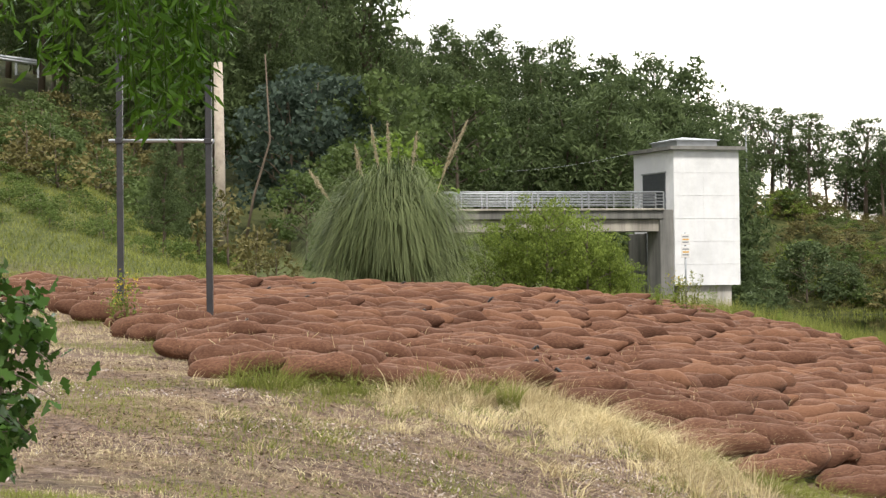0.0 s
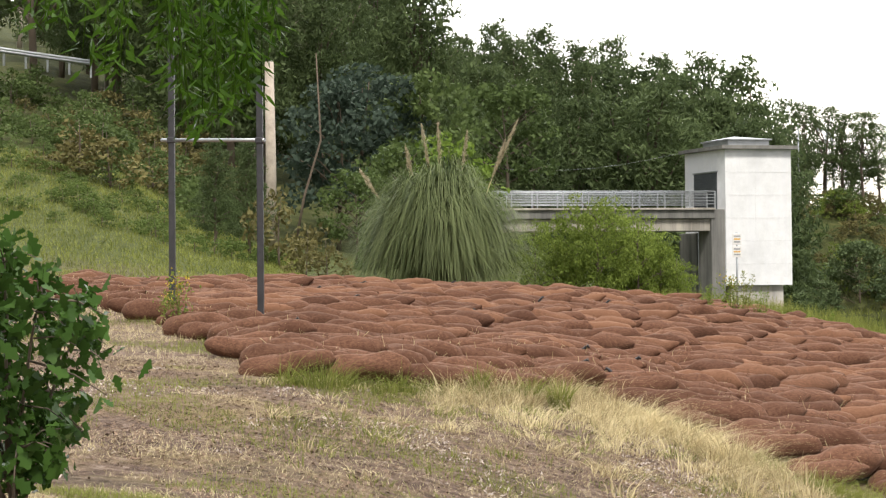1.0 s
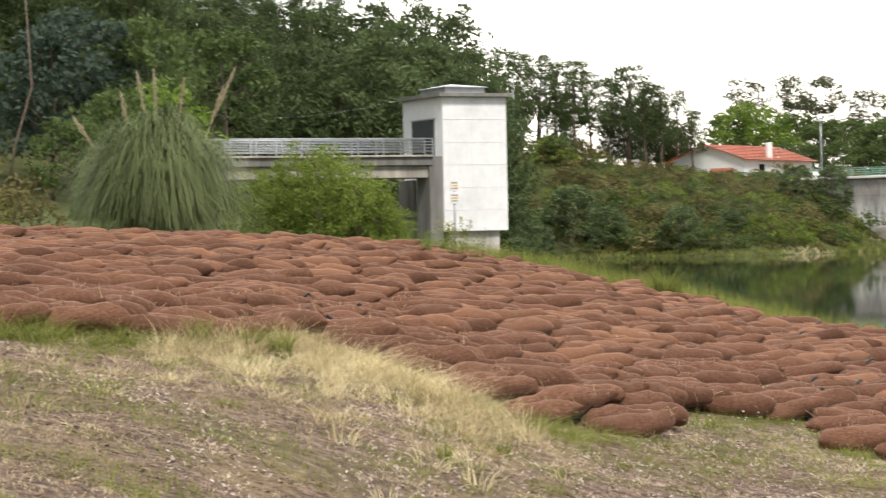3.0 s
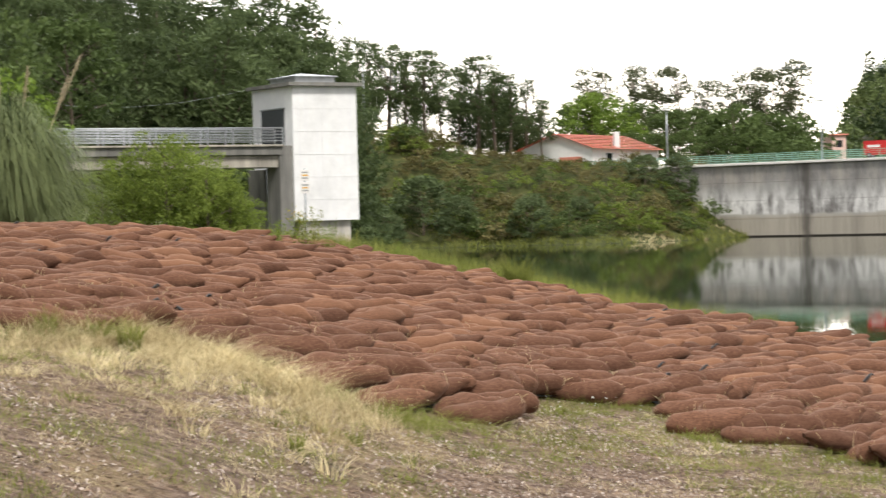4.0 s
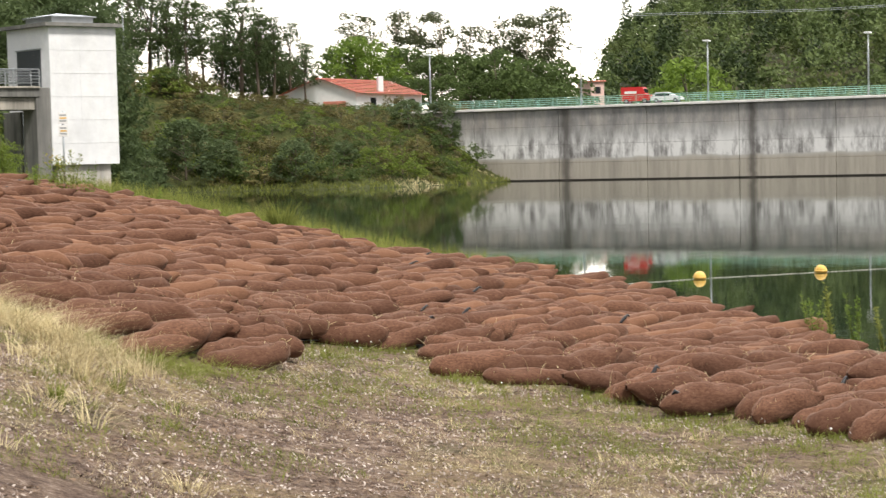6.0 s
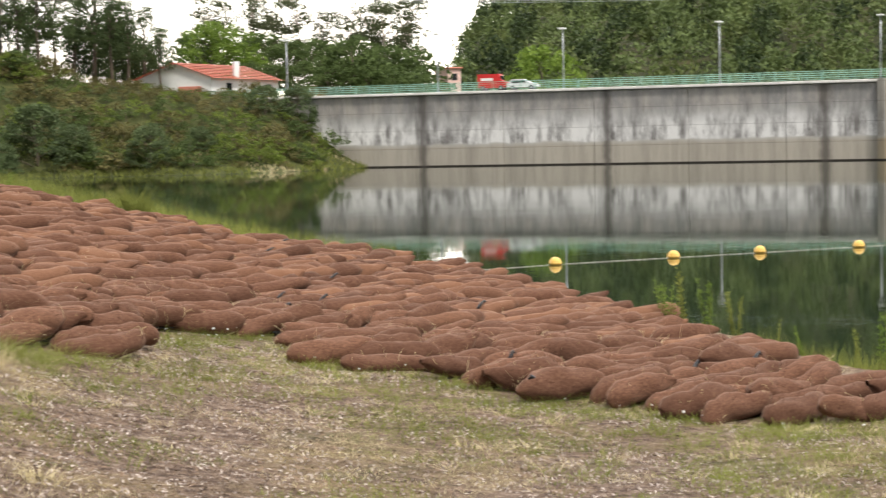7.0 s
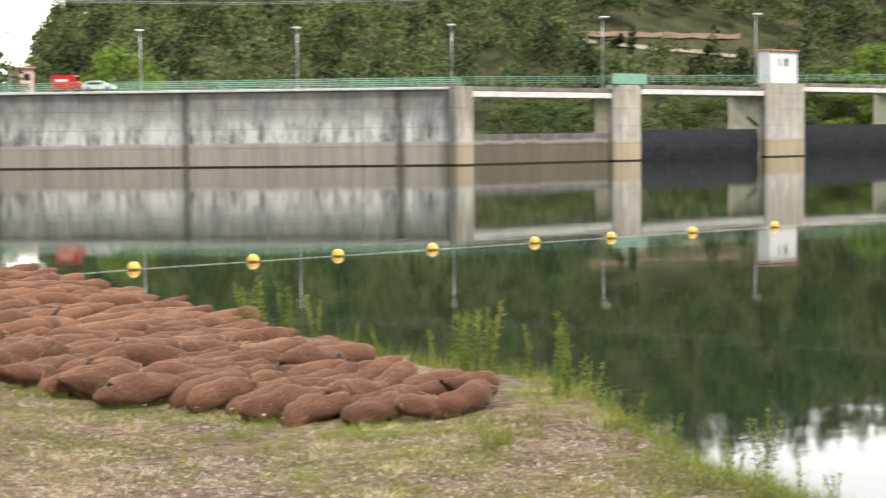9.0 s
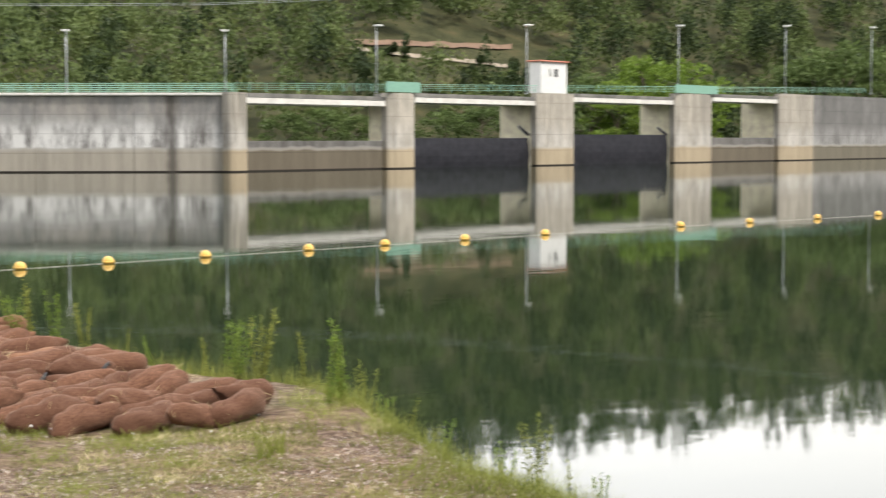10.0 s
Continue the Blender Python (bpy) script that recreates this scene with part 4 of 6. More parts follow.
def build_pampas():
    rng = np.random.default_rng(11)
    c = on_land(-1.75, 52.0, 0.1)
    root = holder("pampas_grass", c, "huge arching green pampas grass clump with cream plumes", "grass")
    vs, fs, base = [], [], 0
    for n, reach, high in ((1400, 1.7, 4.0), (2800, 2.6, 3.8), (3300, 2.9, 3.1), (1800, 2.7, 2.0)):
        v, f = fountain(rng, n, reach, high, 0.045, 0.7)
        vs.append(v)
        fs.append(f + base)
        base += len(v)
    part("leaves", mesh_from("pampas_leaves", np.concatenate(vs), np.concatenate(fs)), M_PAMPAS, root)
    for x, z, tip in ((-0.2, 5.1, -0.35), (0.05, 5.15, -0.1), (0.75, 4.9, 0.1), (1.7, 5.25, 0.7), (1.75, 4.6, 0.25), (-0.95, 4.5, -0.1), (-1.95, 3.75, -0.5)):
        s, e = Vector((x * 0.5, 0, 1.0)), Vector((x + tip, -0.4, z))
        mid = (s + e) / 2 + Vector((-tip * 0.2, 0, 0.1))
        stem = part("plume_stem", tube(bmesh.new(), [s, mid, e], [0.012, 0.01, 0.006], 5), M_STRAW, root)
        n = 260
        t = rng.uniform(0, 1, n)
        ax = np.array(e - mid)
        cc = np.array(mid) + ax * (0.3 + 0.7 * t)[:, None] + rng.normal(size=(n, 3)) * (0.035 * np.sin(np.pi * np.clip(t, 0.05, 1)))[:, None]
        v, f = leaf_quads(rng, cc, 0.16, 0.02, 0, ax / np.linalg.norm(ax))
        part("plume", mesh_from("plume", v, f), M_PLUME, stem)


build_pampas()


# ---- the field of fibre rolls ----
def field_front(az):
    return np.interp(az, [-15, -11.4, -9.4, -6.8, -3.6, -0.7, 2.7, 5.6, 6.9, 8.9, 11.2, 14.4, 14.9, 18.6, 19.6, 22.4, 25.2, 27.6, 30.9, 35.5, 42.1],
                     [44, 31.5, 25.3, 20.7, 20.9, 21.7, 23.7, 22.5, 22.0, 20.6, 20.1, 21.4, 23.2, 25.8, 25.2, 22.9, 22.7, 21.3, 21.4, 20, 20.4])


def field_back(az):
    return np.interp(az, [-16, -9, 0, 6, 10, 14.5, 20, 25, 29, 34, 38.4, 41.9, 42.5], [47, 48, 49.5, 50.5, 49, 47.2, 44, 40.5, 35.8, 28.4, 22.8, 20.8, 20.0])


def roll_shape(seed, long=1.12, thick=0.40, rings=18, sides=20, n=100):
    """A stuffed fibre roll: sagging, lumpy, pinched at its ends, hairy; lies along x on z = 0."""
    rng = np.random.default_rng(seed)
    ph = rng.uniform(0, 6.28, 8)
    blunt = rng.uniform(3.4, 5.2)
    neck = (0.9, 0.15, 0.5, 0.05)[seed % 4]          # how far the tied end is drawn in
    V = []
    for i in range(rings):
        t = -1 + 2 * i / (rings - 1)
        t = math.copysign(abs(t) ** 0.75, t)
        r = max(0.0, 1 - abs(t) ** blunt) ** 0.5
        pull = min(1.0, max(0.0, (t - 0.3) / 0.6))
        r *= 1 - 0.55 * neck * pull * pull
        if i == rings - 1:
            r = 0.22 * neck                           # the frill beyond the tie
        r = max(r, 0.08) * (1 + 0.07 * math.sin(3.4 * t + ph[0]) + 0.05 * math.sin(8 * t + ph[1]))
        cy = 0.05 * math.sin(2.0 * t + ph[2])
        cz = 0.025 * math.sin(2.6 * t + ph[3]) + 0.26 * neck * thick * pull * pull
        for k in range(sides):
            a = 2 * math.pi * k / sides
            w = 1 + 0.06 * math.sin(2 * a + 3 * t + ph[4]) + 0.05 * math.sin(3 * a - 7 * t + ph[5]) + 0.03 * math.sin(5 * a + 13 * t + ph[6])
            fold = math.sin(4 * a + 1.6 * math.sin(2.6 * t + ph[7]) + ph[5])
            w -= 0.12 * max(0.0, fold) ** 4          # lengthwise creases of the slack skin
            w -= 0.07 * max(0.0, math.sin(7 * t + 2 * a + ph[3])) ** 6
            y, z = math.cos(a) * thick * 0.50 * r * w, math.sin(a) * thick * 0.52 * r * w
            z = max(z, -thick * 0.40)
            V.append((t * long / 2, cy + y, thick * 0.40 + cz + z))
    F = [(i * sides + k, (i + 1) * sides + k, (i + 1) * sides + (k + 1) % sides, i * sides + (k + 1) % sides) for i in range(rings - 1) for k in range(sides)]
    V = np.array(V)
    F = np.array(F)
    # loose fibres standing off the upper side
    pick = F[rng.integers(len(F), size=n)]
    w = rng.dirichlet((1, 1, 1, 1), n)
    root = (V[pick] * w[:, :, None]).sum(1)
    mid = np.array((0, 0, thick * 0.36))
    nrm = root - np.stack([root[:, 0], np.zeros(n), np.full(n, mid[2])], 1)
    nrm /= np.linalg.norm(nrm, axis=1)[:, None] + 1e-9
    way = nrm * 0.7 + rng.normal(size=(n, 3)) * 0.6
    way /= np.linalg.norm(way, axis=1)[:, None]
    side = np.cross(way, rng.normal(size=(n, 3)))
    side /= np.linalg.norm(side, axis=1)[:, None] + 1e-9
    ln = rng.gamma(2.0, 0.022, n)[:, None] + 0.02
    hair = np.stack([root - side * 0.003, root + side * 0.003, root + way * ln + side * 0.0015, root + way * ln - side * 0.0015], 1).reshape(-1, 3)
    return np.concatenate([V, hair]), np.concatenate([F, len(V) + np.arange(4 * n).reshape(-1, 4)])


def build_rolls():
    rng = np.random.default_rng(3)
    sizes = [(1.12 + 0.10 * (s % 4), 0.31 + 0.035 * (s % 3)) for s in range(14)]
    meshes = []
    for s, (long, thick) in enumerate(sizes):
        v, f = roll_shape(s, long, thick)
        me = mesh_from("coir_roll", v, f, True)
        me.materials.append(M_ROLL)
        me.materials.append(M_STRAW)
        k = np.zeros(len(me.polygons), np.int32)
        k[17 * 20:17 * 20 + 18] = 1
        me.polygons.foreach_set("material_index", k)
        meshes.append(me)
    shapes = [roll_shape(s, long, thick, 11, 12, 18) for s, (long, thick) in enumerate(sizes)]
    spots = []
    shift = rng.uniform(-0.5, 0.5, 170)              # each row starts at its own place
    for lie, left in ((-7.0, True), (10.0, False)):  # the rolls on the lake side lie more askew
        w = radians(lie)
        along_u, along_v = Vector((math.cos(w), math.sin(w), 0)), Vector((-math.sin(w), math.cos(w), 0))
        for col in range(-50, 50):
            jit = 0.16 * math.sin(col * 1.7) + rng.uniform(-0.08, 0.08)
            for row in range(-30, 135):
                p = along_u * (col * 1.08 + shift[row + 30] + rng.uniform(-0.12, 0.12)) + along_v * (row * 0.375 + jit + rng.uniform(-0.05, 0.05))
                d, az = math.hypot(p.x, p.y), math.degrees(math.atan2(p.x, p.y))
                if not -17 < az < 43 or d < field_front(az) - 0.15 or d > field_back(az) or p.y < 5:
                    continue
                if (az < 7.5 + 2.0 * math.sin(d * 0.8)) != left:
                    continue
                spots.append((d - float(field_front(az)), p, d, w))
    spots.sort(key=lambda s: s[0])
    vs, fs, base, near_rolls = [], [], 0, []
    for i, (edge, p, d, w) in enumerate(spots):
        k = int(rng.integers(14))
        turn = w + rng.normal(0, 0.11) + (math.pi if rng.uniform() < 0.3 else 0.0)
        e = 0.4
        gx = (float(land(p.x + e, p.y)) - float(land(p.x - e, p.y))) / (2 * e)
        gy = (float(land(p.x, p.y + e)) - float(land(p.x, p.y - e))) / (2 * e)
        nrm = Vector((-gx, -gy, 1)).normalized()
        ax = Vector((math.cos(turn), math.sin(turn), 0))
        ax = ax - nrm * ax.dot(nrm)
        ax.z *= 0.12                                 # packed rolls lie flatter than the bank
        ax.normalize()
        ay = nrm.cross(ax).normalized()
        nrm = ax.cross(ay)
        lift = rng.uniform(-0.06, 0.09) if edge > 0.5 else rng.uniform(-0.03, 0.03)
        o = Vector((p.x, p.y, float(land(p.x, p.y)) + lift))
        m = Matrix(((ax.x, ay.x, nrm.x, o.x), (ax.y, ay.y, nrm.y, o.y), (ax.z, ay.z, nrm.z, o.z), (0, 0, 0, 1)))
        m = m @ Matrix.Rotation(rng.normal(0, 0.085), 4, "Y") @ Matrix.Diagonal((rng.uniform(0.92, 1.1), rng.uniform(0.9, 1.1), rng.uniform(0.85, 1.15), 1))
        if i < 300:
            ob = new("coir_roll", meshes[k])
            ob.matrix_basis = m
            tagged(ob, "brown stuffed coir fibre roll lying on the bank among others", "fibre roll", "field of fibre rolls")
            near_rolls.append(ob)
        else:
            v, f = shapes[k]
            mm = np.array(m)
            vs.append(v @ mm[:3, :3].T + mm[:3, 3])
            fs.append(f + base)
            base += len(v)
    ob = part("coir_rolls", mesh_from("coir_rolls", np.concatenate(vs), np.concatenate(fs), True), M_ROLL)
    tagged(ob, "packed field of brown coir fibre rolls covering the bank", "fibre rolls", kind="stuff")

    # the black geotextile that the rolls lie on; its black also paints shade into the gaps
    azs, V, F = np.linspace(-16, 41.0, 150), [], []
    for a in azs:
        f, b = float(field_front(a)) + 0.45, float(field_back(a))
        for k in range(24):
            p = place(a, f + (max(b, f + 0.3) - f) * k / 23)
            V.append((p.x, p.y, float(land(p.x, p.y)) + 0.05))
    F = np.array([(24 * i + k, 24 * i + k + 1, 24 * i + k + 25, 24 * i + k + 24) for i in range(149) for k in range(23)])
    tagged(part("geotextile", mesh_from("geotextile", V, F, True), M_FABRIC), "black geotextile sheet under the fibre rolls, also standing in for shade in the gaps", "fabric sheet", kind="structure")

    # string at the neck of some rolls, black loops on a few
    bm = bmesh.new()
    tube(bm, [(0.02 * math.sin(q), 0.085 * math.cos(q), 0.085 * math.sin(q)) for q in np.linspace(0, 5.6, 9)] + [(0.10, 0.05, 0.02), (0.17, 0.02, 0.06)], 0.0035, 5)
    string = bpy.data.meshes.new("tie")
    bm.to_mesh(string)
    bm.free()
    string.materials.append(M_STRAW)
    bm = bmesh.new()
    tube(bm, [(-0.12, 0, -0.06), (-0.05, 0.0, 0.02), (0.0, 0.01, 0.07), (0.03, 0.01, 0.10), (0.06, 0.0, 0.06)], [0.03, 0.034, 0.03, 0.024, 0.012], 6)
    loop = bpy.data.meshes.new("loop")
    bm.to_mesh(loop)
    bm.free()
    loop.materials.append(M_BLACK)
    for i, ob in enumerate(near_rolls):
        if i % 7 == 0:
            tie = new("tie", string)
            tie.parent, tie.location = ob, (0.56, 0.0, 0.20)
            tagged(tie, "pale knotted string tie")
        if i % 23 == 5:
            tie = new("loop", loop)
            tie.parent, tie.location = ob, (0.42, 0.05, 0.26)
            tagged(tie, "black plastic loop")
    # the loops farther up the field
    lv, lf = np.array([v.co for v in loop.vertices]), [tuple(p.vertices) for p in loop.polygons]
    quads = np.array([f for f in lf if len(f) == 4])
    vs, fs = [], []
    for i, (edge, p, d, w) in enumerate(spots[300::60]):
        vs.append(lv * np.array((rng.uniform(0.6, 1.5), 1.0, rng.uniform(0.5, 1.0))) + np.array((p.x + rng.normal(0, 0.3), p.y, float(land(p.x, p.y)) + 0.34)))
        fs.append(quads + i * len(lv))
    tagged(part("plastic_loops", mesh_from("plastic_loops", np.concatenate(vs), np.concatenate(fs)), M_BLACK), "black plastic loops sticking out between the rolls", "loops", kind="stuff")


build_rolls()


# ---- on and round the dam: house, lamps, cars, pylon, cables, buoys ----
def build_house():
    a, b, e = place(15.43, 252), place(17.85, 247), place(20.06, 262)
    z0, ze, zr = 10.6, height(250, 2.16), height(250, 2.66)
    house = holder("house", (0, 0, 0), "low white house with a red tiled gable roof", "house")
    u, v = (b - a), (e - b)

    def quadwall(p, q, name="wall"):
        w = (q - p).normalized()
        nrm = Vector((-w.y, w.x, 0)) * 0.3
        bm = bmesh.new()
        pts = [p, q, q + nrm, p + nrm]
        lo = [bm.verts.new((s.x, s.y, z0 - 1)) for s in pts]
        hi = [bm.verts.new((s.x, s.y, ze)) for s in pts]
        for k in range(4):
            bm.faces.new((lo[k], lo[(k + 1) % 4], hi[(k + 1) % 4], hi[k]))
        bm.faces.new(hi)
        return part(name, bm, M_WHITE, house)

    quadwall(a, b)
    quadwall(b, e)
    quadwall(e, a + v)
    quadwall(a + v, a)
    mid = a + u * 0.5
    bm = bmesh.new()
    f = [bm.verts.new((*p.xy, z)) for p, z in ((a, ze), (b, ze), (mid, zr))]
    g = [bm.verts.new((p.x + v.x * 0.02, p.y + v.y * 0.02, z)) for p, z in ((a, ze), (b, ze), (mid, zr))]
    bm.faces.new(f)
    bm.faces.new(g[::-1])
    part("gable", bm, M_WHITE, house)
    vn = v.normalized()
    for lowp in (a, b):
        out = (lowp - mid) * 0.12
        drop = (zr - ze) * 0.12
        n = 9
        for k in range(n):                          # courses of tile, each lipping over the next
            t0, t1 = k / n, (k + 1.15) / n
            pts = []
            for t, lift in ((t0, 0.10), (t1, 0.20)):
                c = mid + (lowp + out - mid) * t
                z = zr + (ze - drop - zr) * t + lift
                pts.append([Vector((c.x, c.y, z)) - vn * 0.5, Vector((c.x, c.y, z)) + v + vn * 0.5])
            bm = bmesh.new()
            bm.faces.new([bm.verts.new(s) for s in (pts[0][0], pts[0][1], pts[1][1], pts[1][0])])
            bmesh.ops.solidify(bm, geom=bm.faces, thickness=0.08)
            part("tile_course", bm, M_TILE, house)
    c = b + v * 0.45
    part("chimney", boxed((c.x - 1.4, c.y - 0.5, ze), (c.x - 0.6, c.y + 0.3, zr + 0.3), 0.05), M_WHITE, house)
    for t in (0.25, 0.6, 0.85):
        c = b + v * t
        m, _ = frame_along(c, e)
        w = part("window", boxed((-0.7, -0.06, z0 + 0.8), (0.7, 0.02, z0 + 2.0), 0, m), M_GLASS_DARK, house)
        part("sill", boxed((-0.85, -0.15, z0 + 0.68), (0.85, 0.0, z0 + 0.8), 0, m), M_PIER, w)
    m, _ = frame_along(a + u * 0.55, b)
    part("door", boxed((0, -0.1, z0 - 1), (3.6, 0.0, z0 + 1.5), 0, m), M_TILE, house, "red garage door")
    # a far red house
    p = on_land(25.75, 330, 0.5)
    far = holder("house", p, "small distant pink house with a tiled roof", "house")
    h = height(330, 2.3) - p.z
    part("wall", boxed((-1.4, -3, 0), (1.4, 3, h), 0.05), plain("pink_render", (0.74, 0.52, 0.46), 0.8), far)
    part("roof", boxed((-1.7, -3.4, h), (1.7, 3.4, h + 0.3), 0.1), M_TILE, far)
    part("window", boxed((-0.6, -3.05, h - 2.2), (0.6, -2.98, h - 0.9)), M_GLASS_DARK, far)


def build_lamps():
    lamp = None

    def one(at, h, rz):
        nonlocal lamp
        m = pose(at.x, at.y, at.z, 0, 0, rz)
        if lamp is None:
            lamp = holder("street_lamp", at, "tall grey steel street lamp on the dam road", "street lamp", "lamps along the dam")
            part("pole", tube(bmesh.new(), [(0, 0, 0), (0, 0, 4), (0, 0, 7.9)], [0.13, 0.11, 0.08], 8), M_STEEL, lamp)
            bm = boxed((-0.45, -0.9, 7.85), (0.45, 0.25, 8.05), 0.06)
            part("lamp_head", bm, M_WHITE, lamp, "flat pale lamp head")
            part("base_plate", boxed((-0.3, -0.3, 0), (0.3, 0.3, 0.06), 0.01), M_STEEL, lamp)
            lamp.matrix_basis = m
        else:
            copy_thing(lamp, m).scale = (1, 1, h / 8)

    for az in (20.33, 25.4, 29.62, 34.81, 40.0):
        s = along(az, DAM_A, DAM_B)
        one(m1 @ Vector((s, 0.3, 10.2)), 8, -45)
    for az, el in ((45.11, 3.89), (50.78, 3.89), (55.21, 3.83), (58.7, 3.78), (61.45, 3.68)):
        s = along(az)
        p = m2 @ Vector((s, 0.3 if el != 3.89 or az < 46 else 4.0, deck(s) - 0.15))
        one(p, height(p.xy.length, el) - p.z, 3)
    p = on_land(16.22, 262)
    one(Vector((p.x, p.y, height(262, 3.37) - 8)), 8, -40)


def build_vehicles():
    tyre = plain("tyre_rubber", (0.02, 0.02, 0.02), 0.85)
    red = plain("red_van_paint", (0.55, 0.03, 0.03), 0.35, 0, 0.08)
    silver = plain("silver_white_paint", (0.68, 0.69, 0.70), 0.3, 0.1, 0.05)

    def wheels(root, xs, y, r):
        for x in xs:
            for yy in (-y, y):
                w = part("wheel", tube(bmesh.new(), [(x, yy - 0.1, r), (x, yy + 0.1, r)], r, 14), tyre, root)
                part("rim", tube(bmesh.new(), [(x, yy - 0.115, r), (x, yy + 0.115, r)], r * 0.6, 12), M_STEEL, w)

    def hull(profile, half):
        """A body from its side outline, drawn in at the shoulders."""
        bm = bmesh.new()
        a = [bm.verts.new((x, -half * k, z)) for x, z, k in profile]
        b = [bm.verts.new((x, half * k, z)) for x, z, k in profile]
        n = len(profile)
        for k in range(n):
            bm.faces.new((a[k], a[(k + 1) % n], b[(k + 1) % n], b[k]))
        bm.faces.new(a[::-1])
        bm.faces.new(b)
        bmesh.ops.recalc_face_normals(bm, faces=bm.faces)
        bmesh.ops.bevel(bm, geom=bm.edges, offset=0.05, segments=2, affect="EDGES")
        return bm

    ang = math.degrees(math.atan2(DAM_B.y - DAM_A.y, DAM_B.x - DAM_A.x))
    for az, kind in ((27.15, "van"), (28.15, "car")):
        p = m1 @ Vector((along(az, DAM_A, DAM_B), 1.9, 10.22))
        if kind == "van":
            van = holder("van", p, "red box van standing on the dam road", "van", rz=ang)
            part("body", hull([(-2.0, 0.35, 1), (-2.05, 2.25, 0.95), (1.0, 2.25, 0.95), (1.35, 1.3, 1), (1.95, 1.15, 0.97), (2.05, 0.4, 0.97)], 0.95), red, van)
            part("windscreen", boxed((1.0, -0.75, 1.35), (1.3, 0.75, 2.0), 0.03), M_GLASS_DARK, van)
            for yy in (-0.955, 0.915):
                part("marking", boxed((-1.5, yy, 1.35), (0.2, yy + 0.04, 1.7)), M_WHITE, van, "pale lettering bar")
            part("bumper", boxed((1.95, -0.9, 0.35), (2.12, 0.9, 0.6), 0.03), tyre, van)
            wheels(van, (-1.3, 1.3), 0.85, 0.34)
        else:
            car = holder("car", p, "silver-white hatchback standing on the dam road", "car", rz=ang)
            part("body", hull([(-2.1, 0.35, 1), (-2.15, 0.9, 0.96), (1.3, 0.92, 0.95), (2.1, 0.75, 0.92), (2.15, 0.35, 0.95)], 0.86), silver, car)
            part("cabin", hull([(-2.0, 0.9, 0.9), (-1.5, 1.42, 0.75), (0.2, 1.45, 0.75), (1.2, 0.92, 0.9)], 0.86), silver, car)
            for yy in (-0.80, 0.73):
                part("side_window", boxed((-1.45, yy, 0.97), (0.55, yy + 0.07, 1.3), 0.02), M_GLASS_DARK, car)
            part("windscreen", boxed((0.42, -0.6, 0.98), (0.75, 0.6, 1.3), 0.03), M_GLASS_DARK, car)
            for yy in (-0.6, 0.5):
                part("headlight", boxed((2.05, yy, 0.62), (2.17, yy + 0.2, 0.74), 0.02), M_WHITE, car)
            wheels(car, (-1.3, 1.35), 0.78, 0.3)


def build_pylon_and_cables():
    p = on_land(11.2, 256)
    h = height(256, 5.1) - p.z
    py = holder("pylon", p, "grey lattice steel pylon on the bank crest", "pylon")
    for sx in (-1, 1):
        for sy in (-1, 1):
            part("leg", tube(bmesh.new(), [(sx * 0.7, sy * 0.7, 0), (sx * 0.35, sy * 0.35, h)], 0.09, 6), M_STEEL, py)
    n = 9
    for k in range(n):
        za, zb = h * k / n, h * (k + 1) / n
        ra, rb = 0.7 - 0.35 * k / n, 0.7 - 0.35 * (k + 1) / n
        for sy in (-1, 1):
            s = 1 if k % 2 else -1
            part("brace", tube(bmesh.new(), [(-s * ra, sy * ra, za), (s * rb, sy * rb, zb)], 0.05, 5), M_STEEL, py)
    part("cross_arm", boxed((-1.9, -0.12, h - 0.3), (1.9, 0.12, h - 0.1), 0.02), M_STEEL, py)
    for x in (-1.7, 0, 1.7):
        part("insulator", tube(bmesh.new(), [(x, 0, h - 0.1), (x, 0, h + 0.35)], 0.17, 8), M_WHITE, py)
    part("transformer_box", boxed((-0.5, -1.3, 1.6), (0.5, -0.7, 3.2), 0.05), M_WHITE, py, "white metal box")
    q = on_land(10.2, 250)
    pole = holder("utility_pole", q, "slim grey utility pole with a stay", "pole")
    hh = height(250, 5.3) - q.z
    part("shaft", tube(bmesh.new(), [(0, 0, 0), (0, 0, hh)], [0.16, 0.11], 8), M_STEEL, pole)
    part("stay", tube(bmesh.new(), [(0, 0, hh - 0.3), (-4, 0, hh - 2.6)], 0.06, 5), M_STEEL, pole)

    def cable(points, r):
        ob = part("cable", tube(bmesh.new(), points, r, 5), M_STEEL)
        tagged(ob, "thin grey overhead cable strung across the valley", "cable")

    azs = np.linspace(11.2, 66, 26)
    for dz in (0, 0.55):
        cable([place(a, 256, height(256, float(np.interp(a, [11.2, 16, 26, 33, 40, 46, 66], [5.2, 4.95, 4.5, 4.42, 4.55, 4.85, 6.6])) + dz * 0.1)) for a in azs], 0.028)
    cable([place(a, 120, height(120, 3.9 - 0.9 * math.sin((a + 4) / 12 * math.pi) + 0.9)) for a in np.linspace(-4, 8, 14)], 0.007)


